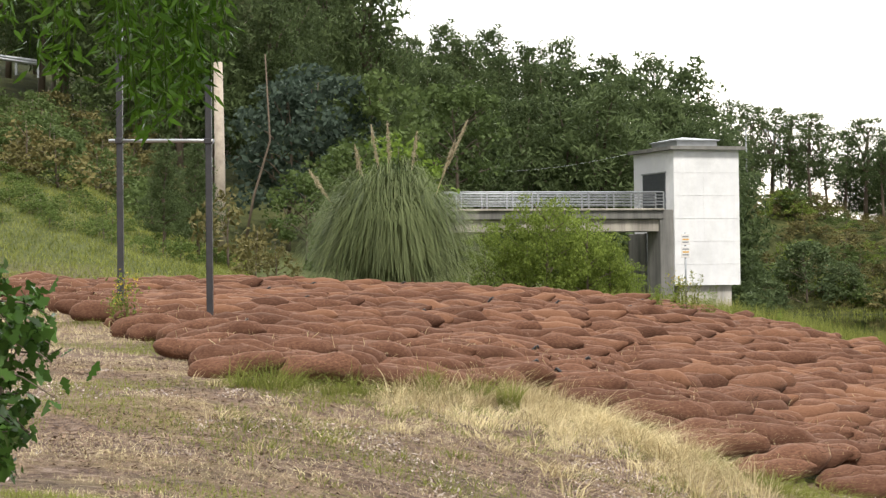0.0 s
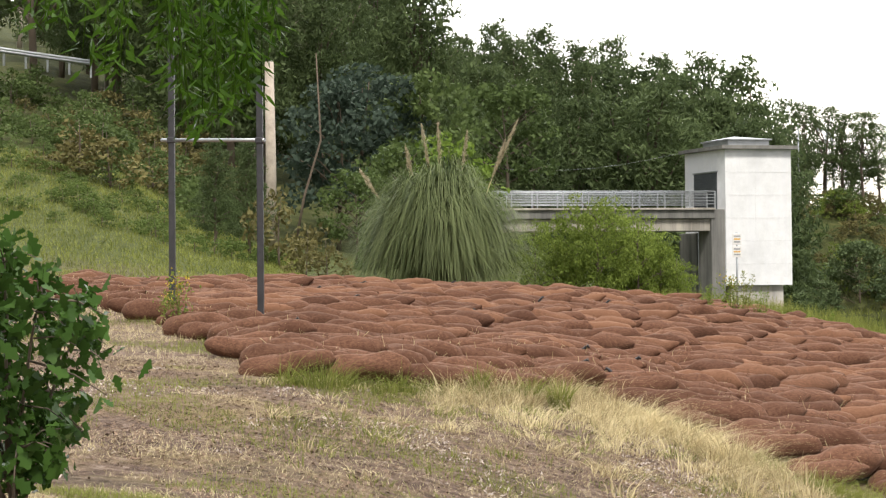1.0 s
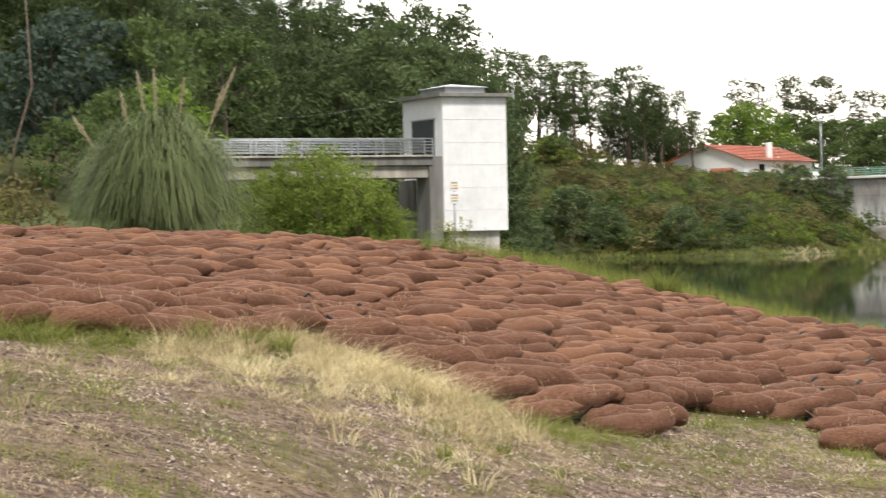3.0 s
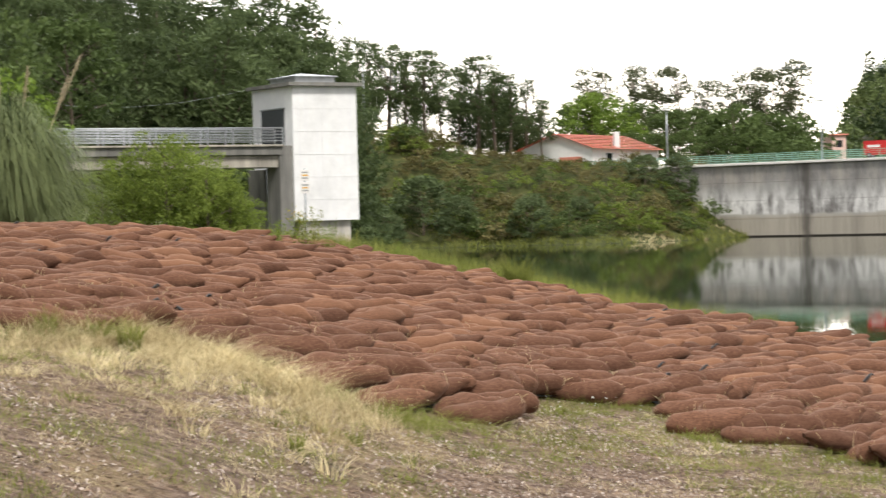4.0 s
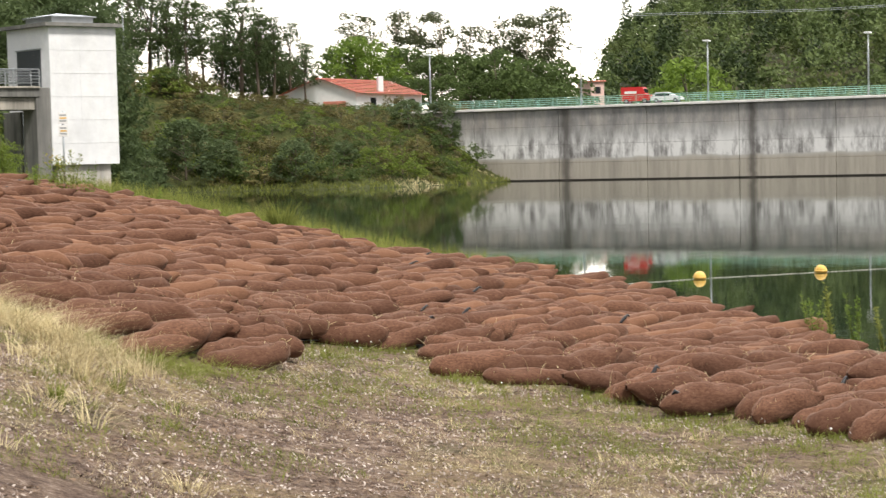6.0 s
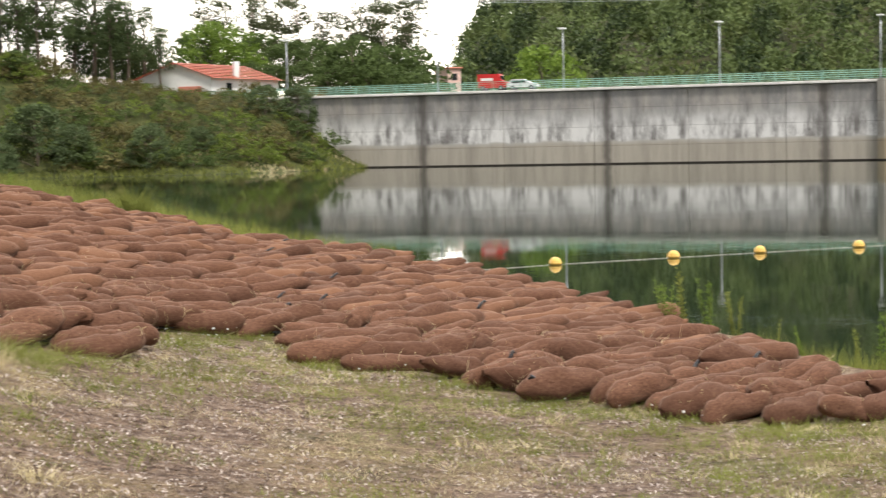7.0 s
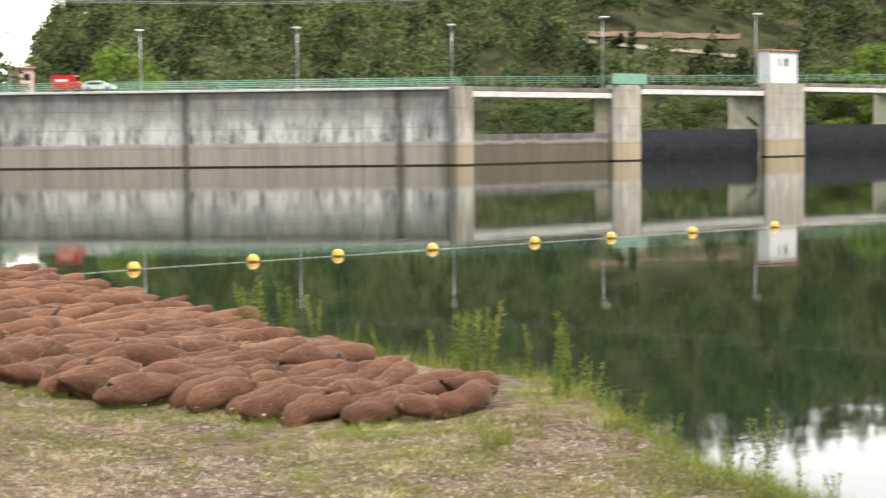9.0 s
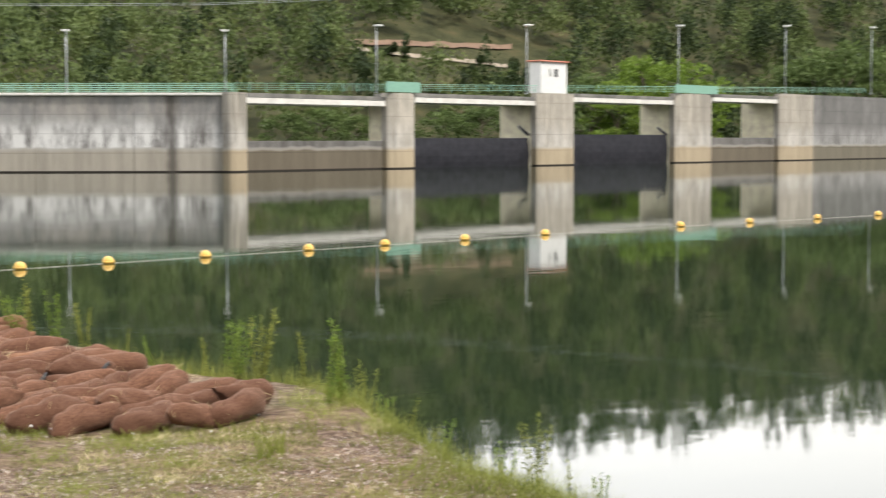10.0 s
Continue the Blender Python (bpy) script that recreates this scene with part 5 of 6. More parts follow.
def build_buoys():
    xs = (25.1, 29.35, 32.65, 36.65, 41.4, 45.3, 49.8, 54.8, 64.2, 69.4, 75.0, 80.5)
    first = None
    for i, x in enumerate(xs):
        at = pose(x, 44.8 - max(0, x - 60) * 0.07, 0.05, 0, 0, 40 * i)
        if first is None:
            first = holder("buoy", (0, 0, 0), "round yellow plastic buoy afloat on the lake", "buoy", "line of buoys")
            bm = bmesh.new()
            bmesh.ops.create_uvsphere(bm, u_segments=20, v_segments=14, radius=0.19)
            part("float_ball", bm, M_BUOY, first, smooth=True)
            part("band", tube(bmesh.new(), [(0, 0, -0.03), (0, 0, 0.03)], 0.196, 20), M_BUOY, first, "raised seam round the middle")
            first.matrix_basis = at
        else:
            copy_thing(first, at)
    pts = [(14, 43.0, 0.012)] + [(x, 44.8 - max(0, x - 60) * 0.07, 0.012) for x in np.linspace(25, 80, 40)]
    ob = part("buoy_rope", tube(bmesh.new(), pts, 0.006, 5), M_ROPE)
    tagged(ob, "pale rope floating between the buoys", "rope")


build_house()
build_lamps()
build_vehicles()
build_pylon_and_cables()
build_buoys()


# ---- posts, sign and guard rail on the bank ----
def build_posts():
    a, b = on_land(-10.76, 31.0), on_land(-7.83, 29.3)
    za, zb = height(31, 4.98), height(29.3, 4.98)
    fr = holder("post_frame", (0, 0, 0), "two dark square steel posts joined by a thin bar", "posts")
    for p, top in ((a, height(31, 8.9)), (b, height(29.3, 7.05))):
        part("post", boxed((p.x - 0.055, p.y - 0.055, p.z - 0.3), (p.x + 0.055, p.y + 0.055, top), 0.012), M_POST, fr)
    for p, ztop in ((a, za), (b, zb)):
        part("clamp", boxed((p.x - 0.075, p.y - 0.075, ztop - 0.05), (p.x + 0.075, p.y + 0.075, ztop + 0.05), 0.01), M_POST, fr)
    w = (b - a).normalized()
    s, e = a - w * 0.28, b + w * 0.12
    part("cross_bar", tube(bmesh.new(), [(s.x, s.y, za + 0.02), (e.x, e.y, zb)], 0.032, 8), M_STEEL, fr)
    # a pale bare trunk behind them
    p = on_land(-7.50, 76)
    tr = part("bare_trunk", tube(bmesh.new(), [p, p + Vector((0.05, 0, 4)), p + Vector((0.0, 0, height(76, 7.6) - p.z))], [0.27, 0.24, 0.2], 9), M_PALE_BARK)
    tagged(tr, "pale bare trunk standing behind the posts", "trunk")
    for dx, lean in ((1.0, 1.9),):
        q = on_land(-6.9, 78) + Vector((dx * 0.2, 0, 0))
        tr = part("bare_trunk", tube(bmesh.new(), [q, q + Vector((lean * 0.3, 0, 3)), q + Vector((lean * 0.7, 0, 5.5)), q + Vector((lean * 0.6, 0, 9.5))], [0.075, 0.065, 0.05, 0.03], 6), M_BARK)
        tagged(tr, "thin leaning bare trunk among the bushes", "trunk")


def build_sign():
    p = on_land(8.15, 49.0)
    sg = holder("sign_post", p, "small weathered warning sign on a thin pole", "sign")
    hi = height(49, 1.75) - p.z
    part("pole", tube(bmesh.new(), [(0, 0, -0.2), (0, 0, hi)], 0.03, 8), M_STEEL, sg)
    for z in (hi - 0.36, hi - 0.72):
        pl = part("panel", boxed((-0.13, -0.05, z), (0.13, -0.03, z + 0.32), 0.004), M_WHITE, sg)
        for k in range(3):
            part("bar", boxed((-0.09, -0.054, z + 0.06 + 0.08 * k), (0.09, -0.05, z + 0.10 + 0.08 * k)), M_STEEL if k != 1 else M_BUOY, pl)


def build_guard_rail():
    gr = holder("guard_rail", (0, 0, 0), "galvanised road guard rail high on the hillside", "guard rail")
    pts = []
    for a in np.linspace(-19, -13.4, 9):
        p = on_land(a, 112)
        p.z = max(p.z + 0.8, height(112, 8.15 - 0.12 * (a + 19)))
        pts.append(p)
    bm = bmesh.new()
    for k in (0.0, 0.16):
        tube(bm, [p + Vector((0, 0, k)) for p in pts], 0.11, 6)
    part("beam", bm, M_STEEL, gr)
    for p in pts:
        part("post", boxed((p.x - 0.06, p.y, p.z - 0.9), (p.x + 0.06, p.y + 0.12, p.z + 0.2)), M_STEEL, gr)


build_posts()
build_sign()
build_guard_rail()


# ---- the near tree and bush ----
def build_near_tree():
    """An ash whose twigs hang into view; its trunk stands to the left, out of sight."""
    rng = np.random.default_rng(21)
    foot = on_land(-30, 6.0, 0.1)
    tree = holder("ash_tree", foot, "ash tree with long hanging leafy twigs", "tree")
    o = Vector(foot)
    top = Vector((0.15, 0.2, 3.4))
    part("trunk", tube(bmesh.new(), [(0, 0, 0), (0.05, 0.05, 1.6), top, (0.1, 0.3, 5.4)], [0.16, 0.13, 0.10, 0.04], 10), M_BARK, tree)
    low_az = (-15.6, -14.6, -13.9, -13.1, -12.3, -11.5, -10.9, -9.9, -9.2, -8.4, -7.7, -7.2)
    low_el = (8.6, 8.7, 7.6, 7.2, 6.9, 8.7, 6.3, 4.95, 5.4, 6.1, 6.7, 8.0)
    bm = bmesh.new()
    cs, ways = [], []
    for i in range(64):
        az = rng.uniform(-15.8, -7.1)
        if -11.9 < az < -11.1 and rng.uniform() < 0.6:
            continue
        d = rng.uniform(6.6, 7.6)
        if az < -11.5 and rng.uniform() < 0.45:
            continue
        end_el = float(np.interp(az, low_az, low_el)) + abs(rng.normal(0, 1.2)) * (0.2 + (i % 3) * 0.5)
        s = place(az + rng.uniform(-1.6, 0.4), d + 0.2, height(d, 12.5 + rng.uniform(0, 2)))
        e = place(az, d, height(d, end_el))
        if e.z > s.z - 0.15:
            continue
        mid = s.lerp(e, 0.5) + Vector((rng.uniform(-0.02, 0.1), 0, 0.05))
        tube(bm, [s - o, mid - o, e - o], [0.007, 0.005, 0.002], 4)
        n = int((s - e).length / 0.019)
        for k in range(n):
            t = (k + rng.uniform(0, 1)) / n
            c = (s.lerp(mid, 2 * t) if t < 0.5 else mid.lerp(e, 2 * t - 1))
            w = Vector((rng.normal(0, 0.9), rng.normal(0, 0.9), -0.7)).normalized()
            cs.append(np.array(c - o + w * rng.uniform(0.02, 0.09)))
            ways.append(np.array(w))
    tagged(part("twig", bm, M_NEAR, tree), kind="stuff")
    cs, ways = np.array(cs), np.array(ways)
    n = len(cs)
    side = np.cross(ways, rng.normal(size=(n, 3)))
    side /= np.linalg.norm(side, axis=1)[:, None] + 1e-9
    up = np.cross(ways, side)
    ln = rng.uniform(0.045, 0.105, n)[:, None]
    wd = ln * 0.23
    p0, p3 = cs - ways * ln * 0.4, cs + ways * ln * 0.6
    m_ = cs + up * wd * 0.12
    v = np.stack([p0, m_ - side * wd * 0.5 - ways * ln * 0.1, m_ - side * wd * 0.35 + ways * ln * 0.25, p3 - up * wd * 0.2, m_ + side * wd * 0.35 + ways * ln * 0.25, m_ + side * wd * 0.5 - ways * ln * 0.1], 1)
    part("leaves", mesh_from("ash_leaves", v.reshape(-1, 3), np.arange(6 * n).reshape(-1, 6)), M_NEAR, tree)
    # limbs from the trunk to the hanging twigs
    bm = bmesh.new()
    for az in (-15, -12.5, -9.5, -7.8):
        e = place(az, 7.1, height(7.1, 13.5)) - o
        tube(bm, [top, top.lerp(e, 0.5) + Vector((0, 0, 0.35)), e], [0.05, 0.03, 0.008], 6)
    tagged(part("limbs", bm, M_BARK, tree), kind="stuff")


def build_near_oak():
    """A young oak at the near edge: forked twigs with lobed leaves."""
    rng = np.random.default_rng(23)
    foot = on_land(-16.3, 5.6, 0.05)
    oak = holder("oak_sapling", foot, "young oak sapling with glossy lobed leaves", "sapling")
    o = Vector(foot)
    bm = bmesh.new()
    cs, ways = [], []
    limbs = []
    for az, el in ((-18.2, -1.0), (-17.4, 0.8), (-16.2, 1.4), (-15.0, 0.2), (-13.8, -1.2), (-14.4, -3.2), (-16.8, -3.2), (-15.8, -4.8), (-17.8, -4.6)):
        e = place(az, 5.6 + rng.uniform(-0.25, 0.25), height(5.6, el)) - o
        s = Vector((0.01, 0.03, max(0.15, e.z * 0.5)))
        path = [s, s.lerp(e, 0.35) + Vector((0, 0, -0.02)), s.lerp(e, 0.7) + Vector((0, 0, 0.03)), e]
        tube(bm, path, [0.009, 0.007, 0.005, 0.002], 5)
        limbs += [path[k].lerp(path[k + 1], q / 4) for k in range(3) for q in range(4)]
    for i in range(150):
        az, el = rng.uniform(-18.8, -12.6), rng.uniform(-6.4, 1.6)
        if ((az + 16.6) / 3.9) ** 2 + ((el + 2.4) / 4.2) ** 2 > 1:
            continue
        d = 5.6 + rng.uniform(-0.35, 0.35)
        e = place(az, d, height(d, el)) - o
        s = min(limbs, key=lambda q: (q - e).length)
        mid = s.lerp(e, 0.6) + Vector((0, 0, 0.02))
        tube(bm, [s, mid, e], [0.003, 0.0025, 0.0015], 4)
        for k in range(9):
            c = s.lerp(e, rng.uniform(0.35, 1.05)) + Vector(rng.normal(0, 0.04, 3))
            w = Vector(rng.normal(0, 1, 3))
            w.z -= 0.3
            cs.append(np.array(c))
            ways.append(np.array(w.normalized()))
    tube(bm, [(0, 0, -0.1), (0.03, 0.02, 0.6), (0, 0.05, 1.3)], [0.018, 0.014, 0.006], 7)
    part("trunk", bm, M_BARK, oak)
    cs, ways = np.array(cs), np.array(ways)
    n = len(cs)
    side = np.cross(ways, rng.normal(size=(n, 3)))
    side /= np.linalg.norm(side, axis=1)[:, None] + 1e-9
    up = np.cross(ways, side)
    ln = rng.uniform(0.05, 0.095, n)[:, None]
    half = [(0.0, 0.02), (0.18, 0.12), (0.30, 0.08), (0.42, 0.22), (0.55, 0.13), (0.70, 0.26), (0.80, 0.15), (1.0, 0.06)]
    outline = half + [(a, -b) for a, b in half[::-1]]
    v = np.stack([cs + ways * ln * (a - 0.4) + side * ln * b * 1.1 + up * ln * abs(b) * 0.5 for a, b in outline], 1)
    part("leaves", mesh_from("oak_leaves", v.reshape(-1, 3), np.arange(16 * n).reshape(-1, 16)), M_OAK, oak)


build_near_tree()
build_near_oak()


# ---- grass, litter and weeds on the bank ----
def fbm(x, y, s):
    return np.array([noise.noise(Vector((a * s, b * s, 0.7))) for a, b in zip(x, y)])


def scatter(rng, n, az0, az1, d0, d1):
    az = rng.uniform(az0, az1, n)
    d = np.sqrt(rng.uniform(d0 ** 2, d1 ** 2, n))
    x, y = d * np.sin(np.radians(az)), d * np.cos(np.radians(az))
    return az, d, x, y, land(x, y)


def build_turf():
    rng = np.random.default_rng(31)
    groups = {"straw": ([], []), "green": ([], [])}

    def add(key, v, f):
        V, F = groups[key]
        base = sum(len(q) for q in V)
        V.append(v)
        F.append(f + base)

    # thin short growth over the near bank, in patches
    az, d, x, y, z = scatter(rng, 250000, -19, 64, 8.5, 27)
    free = (d < field_front(az) + 0.1) | (az > 42.3)
    dry = fbm(x, y, 0.45) + 0.5 * fbm(x, y, 1.7)
    wet = fbm(x + 40, y, 0.5) + 0.6 * fbm(x, y + 30, 1.5) + 0.16 * (az > 36) + 0.03 * (az > 20)
    wet, dry = wet + 0.09 * (az < 5), dry + 0.2 * (az < 5)
    pick = free & (z > 0.05)
    P = np.stack([x, y, z - 0.01], 1)
    add("straw", *blades(rng, P[pick & (dry > 0.08) & (wet < 0.22)], 0.07, 0.0055, 1.6, 1))
    add("green", *blades(rng, P[pick & (wet > 0.20)], 0.075, 0.008, 0.9, 1))
    az, d, x, y, z = scatter(rng, 16000, -19, -7.5, 24, 44)
    a = d < field_front(az)
    P = np.stack([x, y, z - 0.01], 1)
    wet = fbm(x, y, 0.4)
    add("green", *blades(rng, P[a & (wet > -0.05)], 0.14, 0.010, 1.0, 1))
    add("straw", *blades(rng, P[a & (wet <= -0.05)], 0.14, 0.009, 1.4, 1))
    az, d, x, y, z = scatter(rng, 36000, -19, -2, 5.5, 11)
    P = np.stack([x, y, z - 0.01], 1)
    mix = fbm(x, y, 0.8) + 0.5 * fbm(x, y, 2.6)
    add("straw", *blades(rng, P[(mix > -0.1) & (mix < 0.12)], 0.06, 0.004, 1.6, 1))
    add("green", *blades(rng, P[mix >= 0.12], 0.07, 0.005, 0.9, 1))
    # coarse grass along the far water's edge
    az, d, x, y, z = scatter(rng, 60000, 9.5, 24.5, 195, 300)
    f = far_shore(az)
    a = (d > f - 2) & (d < f + 16) & (z > 0.0) & (z < 5.0)
    P = np.stack([x, y, z - 0.05], 1)[a]
    half = fbm(P[:, 0], P[:, 1], 0.12) > 0.32
    add("straw", *blades(rng, P[half], 0.5, 0.10, 0.9, 1))
    add("green", *blades(rng, P[~half], 0.8, 0.13, 0.8, 1))
    # the tall bleached grass before the rolls, in bowing tussocks
    for key, count, a0, a1, spread, hi in (("straw", 150, -2.0, 10.6, 0.8, 0.36), ("straw", 300, 0.0, 8.8, 2.1, 0.25), ("straw", 120, -9, 12, 2.8, 0.15), ("green", 90, -7, 3.5, 0.35, 0.30), ("green", 60, 5, 14, 0.4, 0.22), ("green", 250, -8, 16, 3.4, 0.12), ("green", 560, 16, 44, 3.0, 0.11), ("straw", 110, 14, 46, 3.5, 0.12), ("green", 420, 42.3, 62, 2.2, 0.24)):
        for i in range(count):
            az = rng.uniform(a0, a1)
            if az > 42:
                d = float(shore(az)) - 0.4 - abs(rng.normal(0, spread))
            else:
                d = float(field_front(az)) - 0.25 - abs(rng.normal(0, spread))
            if key == "straw" and hi > 0.3:
                d -= 0.6 * (az > 3)
            p = place(az, d)
            n = int(rng.integers(18, 46))
            q = rng.uniform(0, 6.28, n)
            r = 0.17 * np.sqrt(rng.uniform(0, 1, n))
            x, y = p.x + r * np.cos(q), p.y + r * np.sin(q)
            out = np.stack([np.cos(q) + rng.normal(0.3, 0.7), np.sin(q) + rng.normal(0, 0.5), 0 * q], 1)
            add(key, *blades(rng, np.stack([x, y, land(x, y) - 0.02], 1), hi * rng.uniform(0.45, 1.4), 0.011, rng.uniform(0.7, 2.0), 3, out))
    # fresh green along the foot of the rolls
    az, d, x, y, z = scatter(rng, 42000, -10, 43, 17, 28)
    f = field_front(az)
    n1 = fbm(x, y, 0.9)
    a = (d < f + 0.1) & (d > f - 1.1 - 0.5 * (az > 14)) & (n1 > 0.05 - 0.22 * (az > 14))
    P = np.stack([x, y, z - 0.01], 1)
    add("green", *blades(rng, P[a], 0.17, 0.010, 0.7, 2))
    # the grass slope on the left
    az, d, x, y, z = scatter(rng, 30000, -18, -6.5, 42, 86)
    a = (d > field_back(az) + 0.3)
    P = np.stack([x, y, z - 0.02], 1)
    add("green", *blades(rng, P[a], 0.26, 0.03, 1.2, 2))
    # long grass behind the rolls, down to the water
    az, d, x, y, z = scatter(rng, 26000, 5.5, 24, 40, 60)
    b = field_back(az)
    a = (d > b + 0.2) & (d < b + 7) & (z > -0.1)
    P = np.stack([x, y, z - 0.02], 1)
    add("green", *blades(rng, P[a], 0.55, 0.018, 0.5, 3))
    az, d, x, y, z = scatter(rng, 20000, 36, 64, 15, 30)
    s = shore(az)
    a = (d > s - 2.4) & (d < s + 0.6) & (z > -0.25) & (d > field_back(az) * (az < 42))
    P = np.stack([x, y, z - 0.02], 1)
    add("green", *blades(rng, P[a], 0.36, 0.010, 0.5, 3))
    # odd straws between the rolls
    az, d, x, y, z = scatter(rng, 5000, -14, 42, 21, 47)
    a = (d > field_front(az)) & (d < field_back(az)) & (fbm(x, y, 0.35) > -0.05)
    P = np.stack([x, y, z + 0.15], 1)
    add("straw", *blades(rng, P[a], 0.24, 0.010, 0.9, 3))
    for key, mat, label in (("straw", M_STRAW, "bleached dry grass in patches on the bank"), ("green", M_GRASS, "short and long green grass along the bank")):
        V, F = groups[key]
        ob = part("dry_grass" if key == "straw" else "grass", mesh_from(key, np.concatenate(V), np.concatenate(F)), mat)
        tagged(ob, label, "grass", kind="stuff")


def build_litter():
    rng = np.random.default_rng(41)
    az, d, x, y, z = scatter(rng, 170000, -19, 60, 6.0, 24)
    a = ((d < field_front(az) - 0.2) | (az > 42.5)) & (fbm(x, y, 0.4) + 0.6 * fbm(x, y, 2.1) > -0.2) & (z > 0.1)
    P = np.stack([x, y, z + 0.012], 1)[a]
    n = len(P)
    q = rng.uniform(0, 6.28, n)
    way = np.stack([np.cos(q), np.sin(q), rng.normal(0, 0.25, n)], 1)
    side = np.stack([-np.sin(q), np.cos(q), rng.normal(0, 0.3, n)], 1)
    ln, wd = rng.gamma(1.6, 0.009, n)[:, None] + 0.006, rng.uniform(0.003, 0.012, n)[:, None]
    v = np.stack([P - way * ln, P + side * wd, P + way * ln, P - side * wd], 1).reshape(-1, 3)
    ob = part("leaf_litter", mesh_from("litter", v, np.arange(4 * n).reshape(-1, 4)), M_LITTER)
    tagged(ob, "scattered dead leaves, bark and chippings on the soil", "litter", kind="stuff")

    # small white flowers in the fresh grass at the foot of the rolls
    az, d, x, y, z = scatter(rng, 5000, 14, 50, 15, 27)
    a = (np.where(az < 42.3, field_front(az), shore(az)) - d < 1.3) & (d < np.where(az < 42.3, field_front(az), shore(az))) & (rng.uniform(size=len(x)) < 0.13)
    P = np.stack([x, y, z + rng.uniform(0.06, 0.16, len(x))], 1)[a]
    v, f = leaf_quads(rng, P, 0.028, 0.026, 0.0)
    tagged(part("small_flowers", mesh_from("small_flowers", v, f), M_WHITE), "tiny white flowers in the grass by the rolls", "flowers", kind="stuff")
    # pale flecks of bark and stone
    az, d, x, y, z = scatter(rng, 46000, -19, 52, 8.5, 24)
    a = (d < field_front(az) - 0.3) & (z > 0.1) & (fbm(x + 9, y, 0.6) + 0.6 * fbm(x, y, 2.5) > 0.30 - 0.6 * (az > 4))
    P = np.stack([x, y, z + 0.015], 1)[a]
    v, f = leaf_quads(rng, P, 0.042, 0.018, -0.2)
    tagged(part("bark_chips", mesh_from("bark_chips", v, f), M_CHIP), "pale chips of bark strewn over the soil", "chips", kind="stuff")


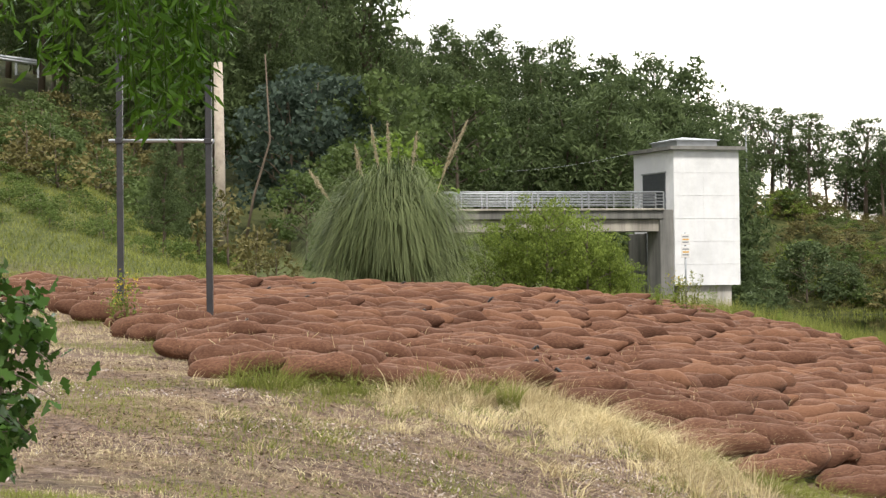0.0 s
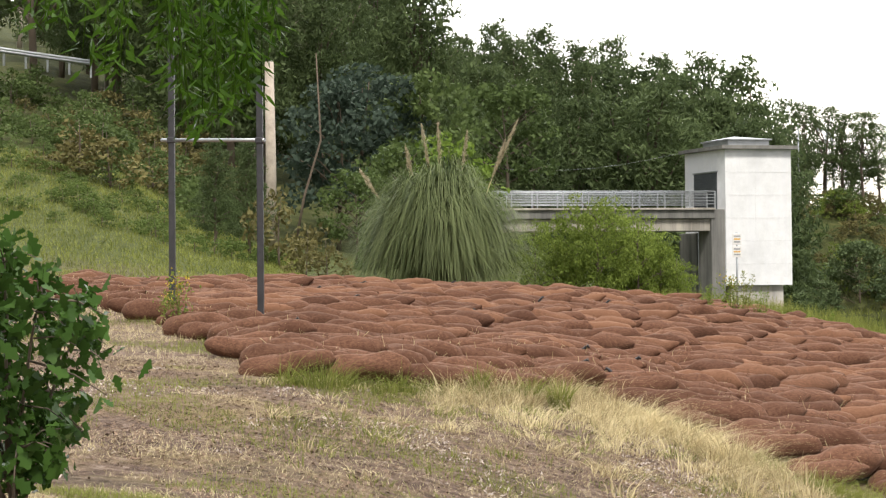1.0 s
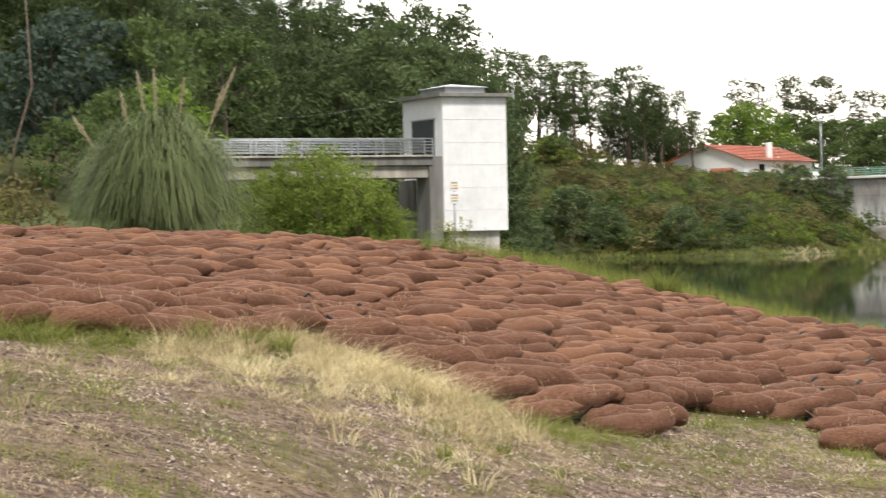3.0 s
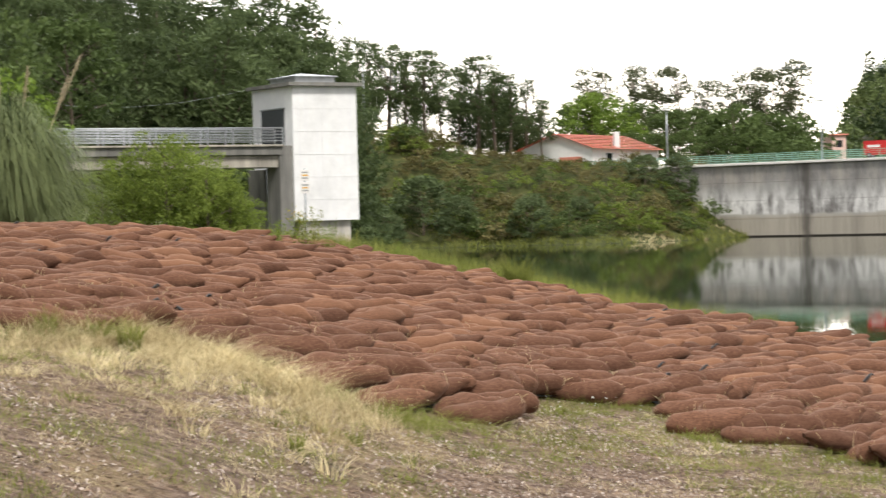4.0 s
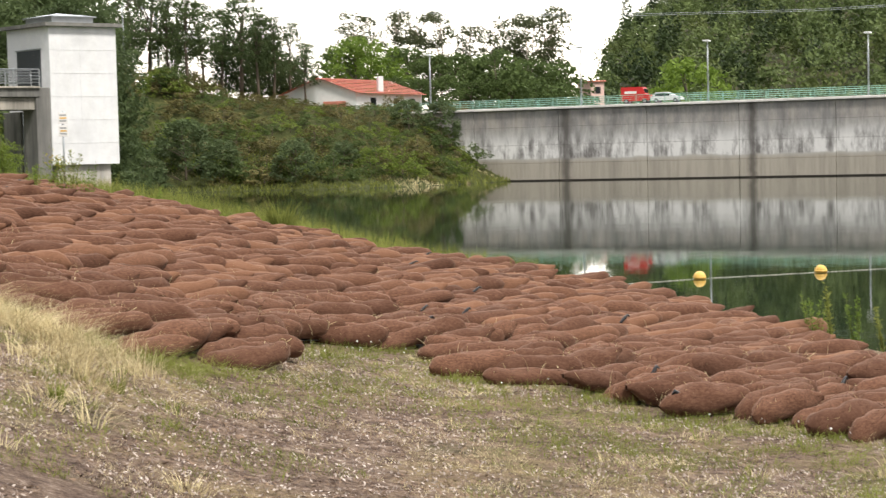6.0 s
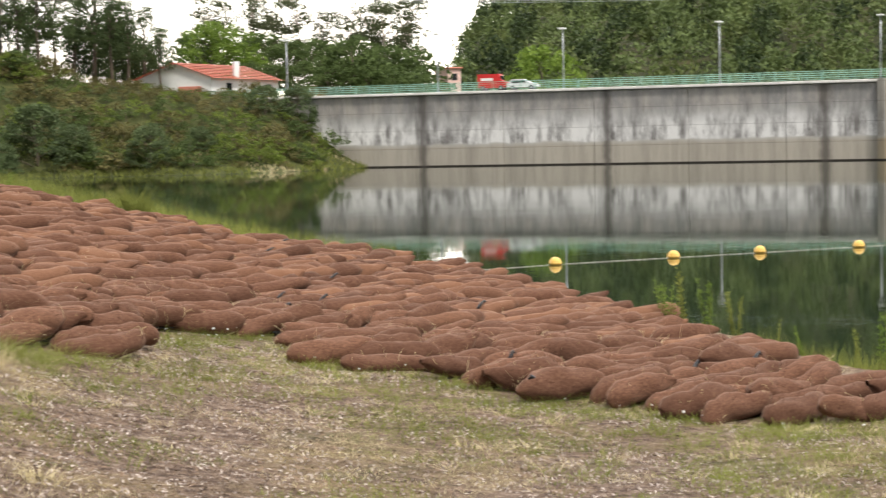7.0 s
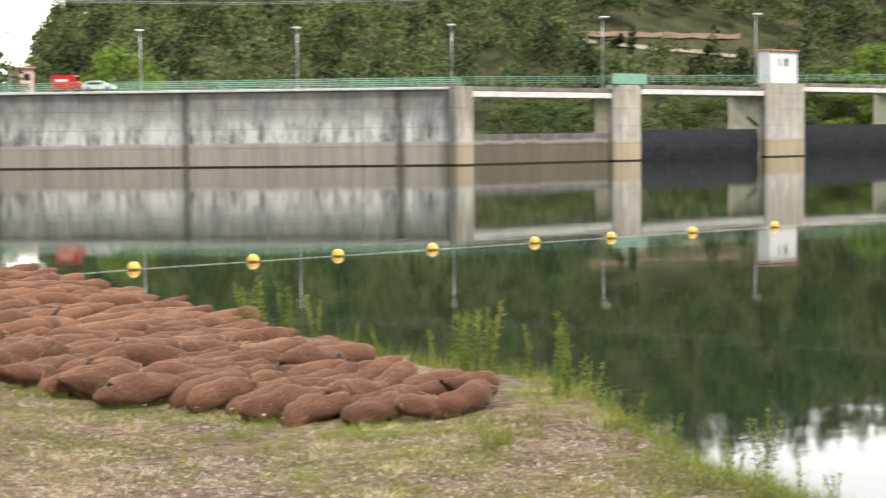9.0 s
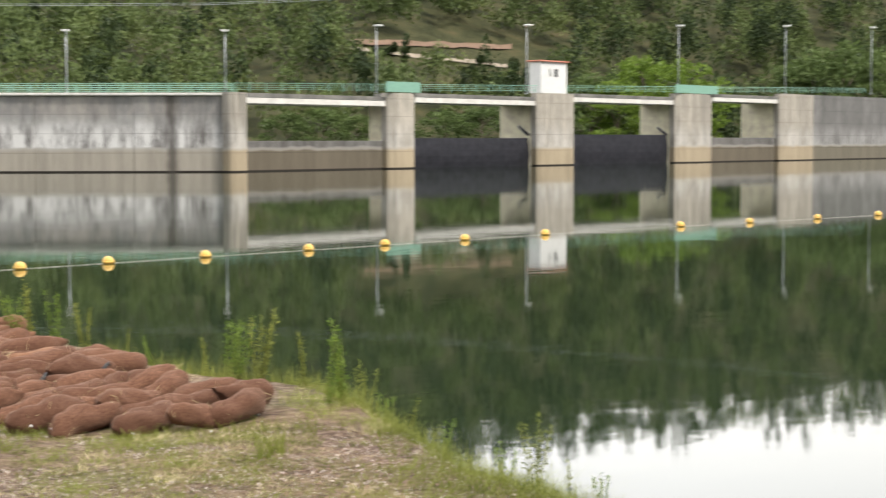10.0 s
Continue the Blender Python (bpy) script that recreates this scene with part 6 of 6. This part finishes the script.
def build_weeds():
    """Tall leafy weeds along the water and beside the rolls."""
    rng = np.random.default_rng(51)
    stock = []
    for s in range(4):
        root = holder("weed", (0, 0, 0), "tall leafy green weed at the water's edge", "weed", "shore weeds")
        bm = bmesh.new()
        cs, ways = [], []
        for k in range(3 + s):
            q, r = rng.uniform(0, 6.28), rng.uniform(0.02, 0.16)
            tip = Vector((r * 1.7 * math.cos(q), r * 1.7 * math.sin(q), rng.uniform(0.6, 1.0)))
            base = Vector((r * 0.4 * math.cos(q), r * 0.4 * math.sin(q), -0.05))
            tube(bm, [base, base.lerp(tip, 0.5) + Vector((0, 0, 0.02)), tip], [0.006, 0.005, 0.002], 4)
            for j in range(90):
                t = rng.uniform(0.12, 1.0)
                cs.append(np.array(base.lerp(tip, t)) + rng.normal(0, 0.012, 3))
                w = np.array((rng.normal(), rng.normal(), 0.55))
                ways.append(w / np.linalg.norm(w))
        tagged(part("stalk", bm, M_GRASS, root), kind="stuff")
        cs, ways = np.array(cs), np.array(ways)
        side = np.cross(ways, rng.normal(size=(len(cs), 3)))
        side /= np.linalg.norm(side, axis=1)[:, None]
        ln = rng.uniform(0.035, 0.08, len(cs))[:, None]
        v = np.stack([cs, cs + ways * ln * 0.5 + side * ln * 0.13, cs + ways * ln, cs + ways * ln * 0.5 - side * ln * 0.13], 1).reshape(-1, 3)
        part("foliage", mesh_from("weed_leaves", v, np.arange(4 * len(cs)).reshape(-1, 4)), M_BRIGHT if s % 2 else M_GRASS, root)
        stock.append(root)
    spots = [(33.6, 30.0, 1.35), (34.4, 29.6, 1.1), (35.3, 28.8, 0.95), (33.0, 30.5, 1.0), (39.3, 26.6, 0.9), (39.9, 26.2, 1.2), (41.0, 24.6, 1.25), (40.4, 25.2, 1.1), (42.6, 23.8, 0.95), (44.0, 22.0, 1.25), (44.6, 22.6, 0.9), (45.2, 22.4, 0.75), (46.0, 22.0, 0.8), (47.2, 20.9, 0.7), (50.4, 19.6, 0.95), (49.4, 19.4, 0.6), (51.6, 19.0, 0.5), (43.3, 21.6, 0.8), (8.3, 46.5, 1.7), (8.9, 47, 1.2), (9.7, 48.0, 1.1), (11.0, 47.6, 0.9), (12.4, 47.0, 0.8), (7.2, 48.0, 1.1), (36.6, 27.5, 0.6), (37.5, 26.5, 0.55), (46.8, 21.0, 0.55), (52.7, 18.4, 0.45)]
    for i, (az, d, h) in enumerate(spots):
        p = on_land(az, d)
        p.z = max(p.z, -0.1)
        m = pose(p.x, p.y, p.z, rng.normal(0, 4), rng.normal(0, 4), rng.uniform(0, 360))
        ob = stock[i] if i < 4 else copy_thing(stock[i % 4], m)
        ob.matrix_basis = m
        ob.scale = (h, h, h)
    # small yellow flowering weeds at the field's left end
    for az, d, h in ((-10.6, 29.0, 0.95), (-10.9, 29.5, 0.6), (7.9, 47.0, 1.2)):
        p = on_land(az, d)
        root = holder("ragwort", p, "yellowish flowering weed by the rolls", "weed")
        cs = rng.normal(0, 1, (200, 3)) * np.array((0.14, 0.14, 0.22)) * h + np.array((0, 0, 0.55 * h))
        v, f = leaf_quads(rng, cs, 0.09 * h, 0.035 * h, 0.6)
        part("foliage", mesh_from("ragwort_leaves", v, f), M_BROOM, root)
        cs = rng.normal(0, 1, (60, 3)) * np.array((0.12, 0.12, 0.10)) * h + np.array((0, 0, 0.85 * h))
        v, f = leaf_quads(rng, cs, 0.05 * h, 0.04 * h)
        tagged(part("flowers", mesh_from("flowers", v, f), M_FLOWER, root), kind="stuff")
        part("stem", tube(bmesh.new(), [(0, 0, -0.05), (0.02, 0, 0.5 * h), (0, 0, 0.9 * h)], 0.01, 5), M_GRASS, root)
    # yellow-green tufts of sedge
    for az, d, h, n in ((15.2, 47.5, 1.0, 260), (41.6, 18.3, 0.30, 40), (41.2, 18.0, 0.25, 30), (-0.6, 21.3, 0.4, 160), (2.2, 21.2, 0.38, 200), (1.2, 21.5, 0.35, 150), (9.6, 17.4, 0.22, 60), (7.6, 16.2, 0.2, 60)):
        p = on_land(az, d)
        root = holder("sedge_tuft", p, "yellow-green tuft of sedge on the bank", "grass tuft", "sedge tufts")
        q, r = rng.uniform(0, 6.28, n), 0.16 * h * 2 * np.sqrt(rng.uniform(0, 1, n))
        pts = np.stack([r * np.cos(q), r * np.sin(q), np.full(n, -0.02)], 1)
        v, f = blades(rng, pts, h, 0.016 + 0.012 * h, 0.5, 3, np.stack([np.cos(q), np.sin(q), 0 * q], 1))
        part("tuft", mesh_from("sedge", v, f), M_GRASS, root)


build_turf()
build_litter()
build_weeds()
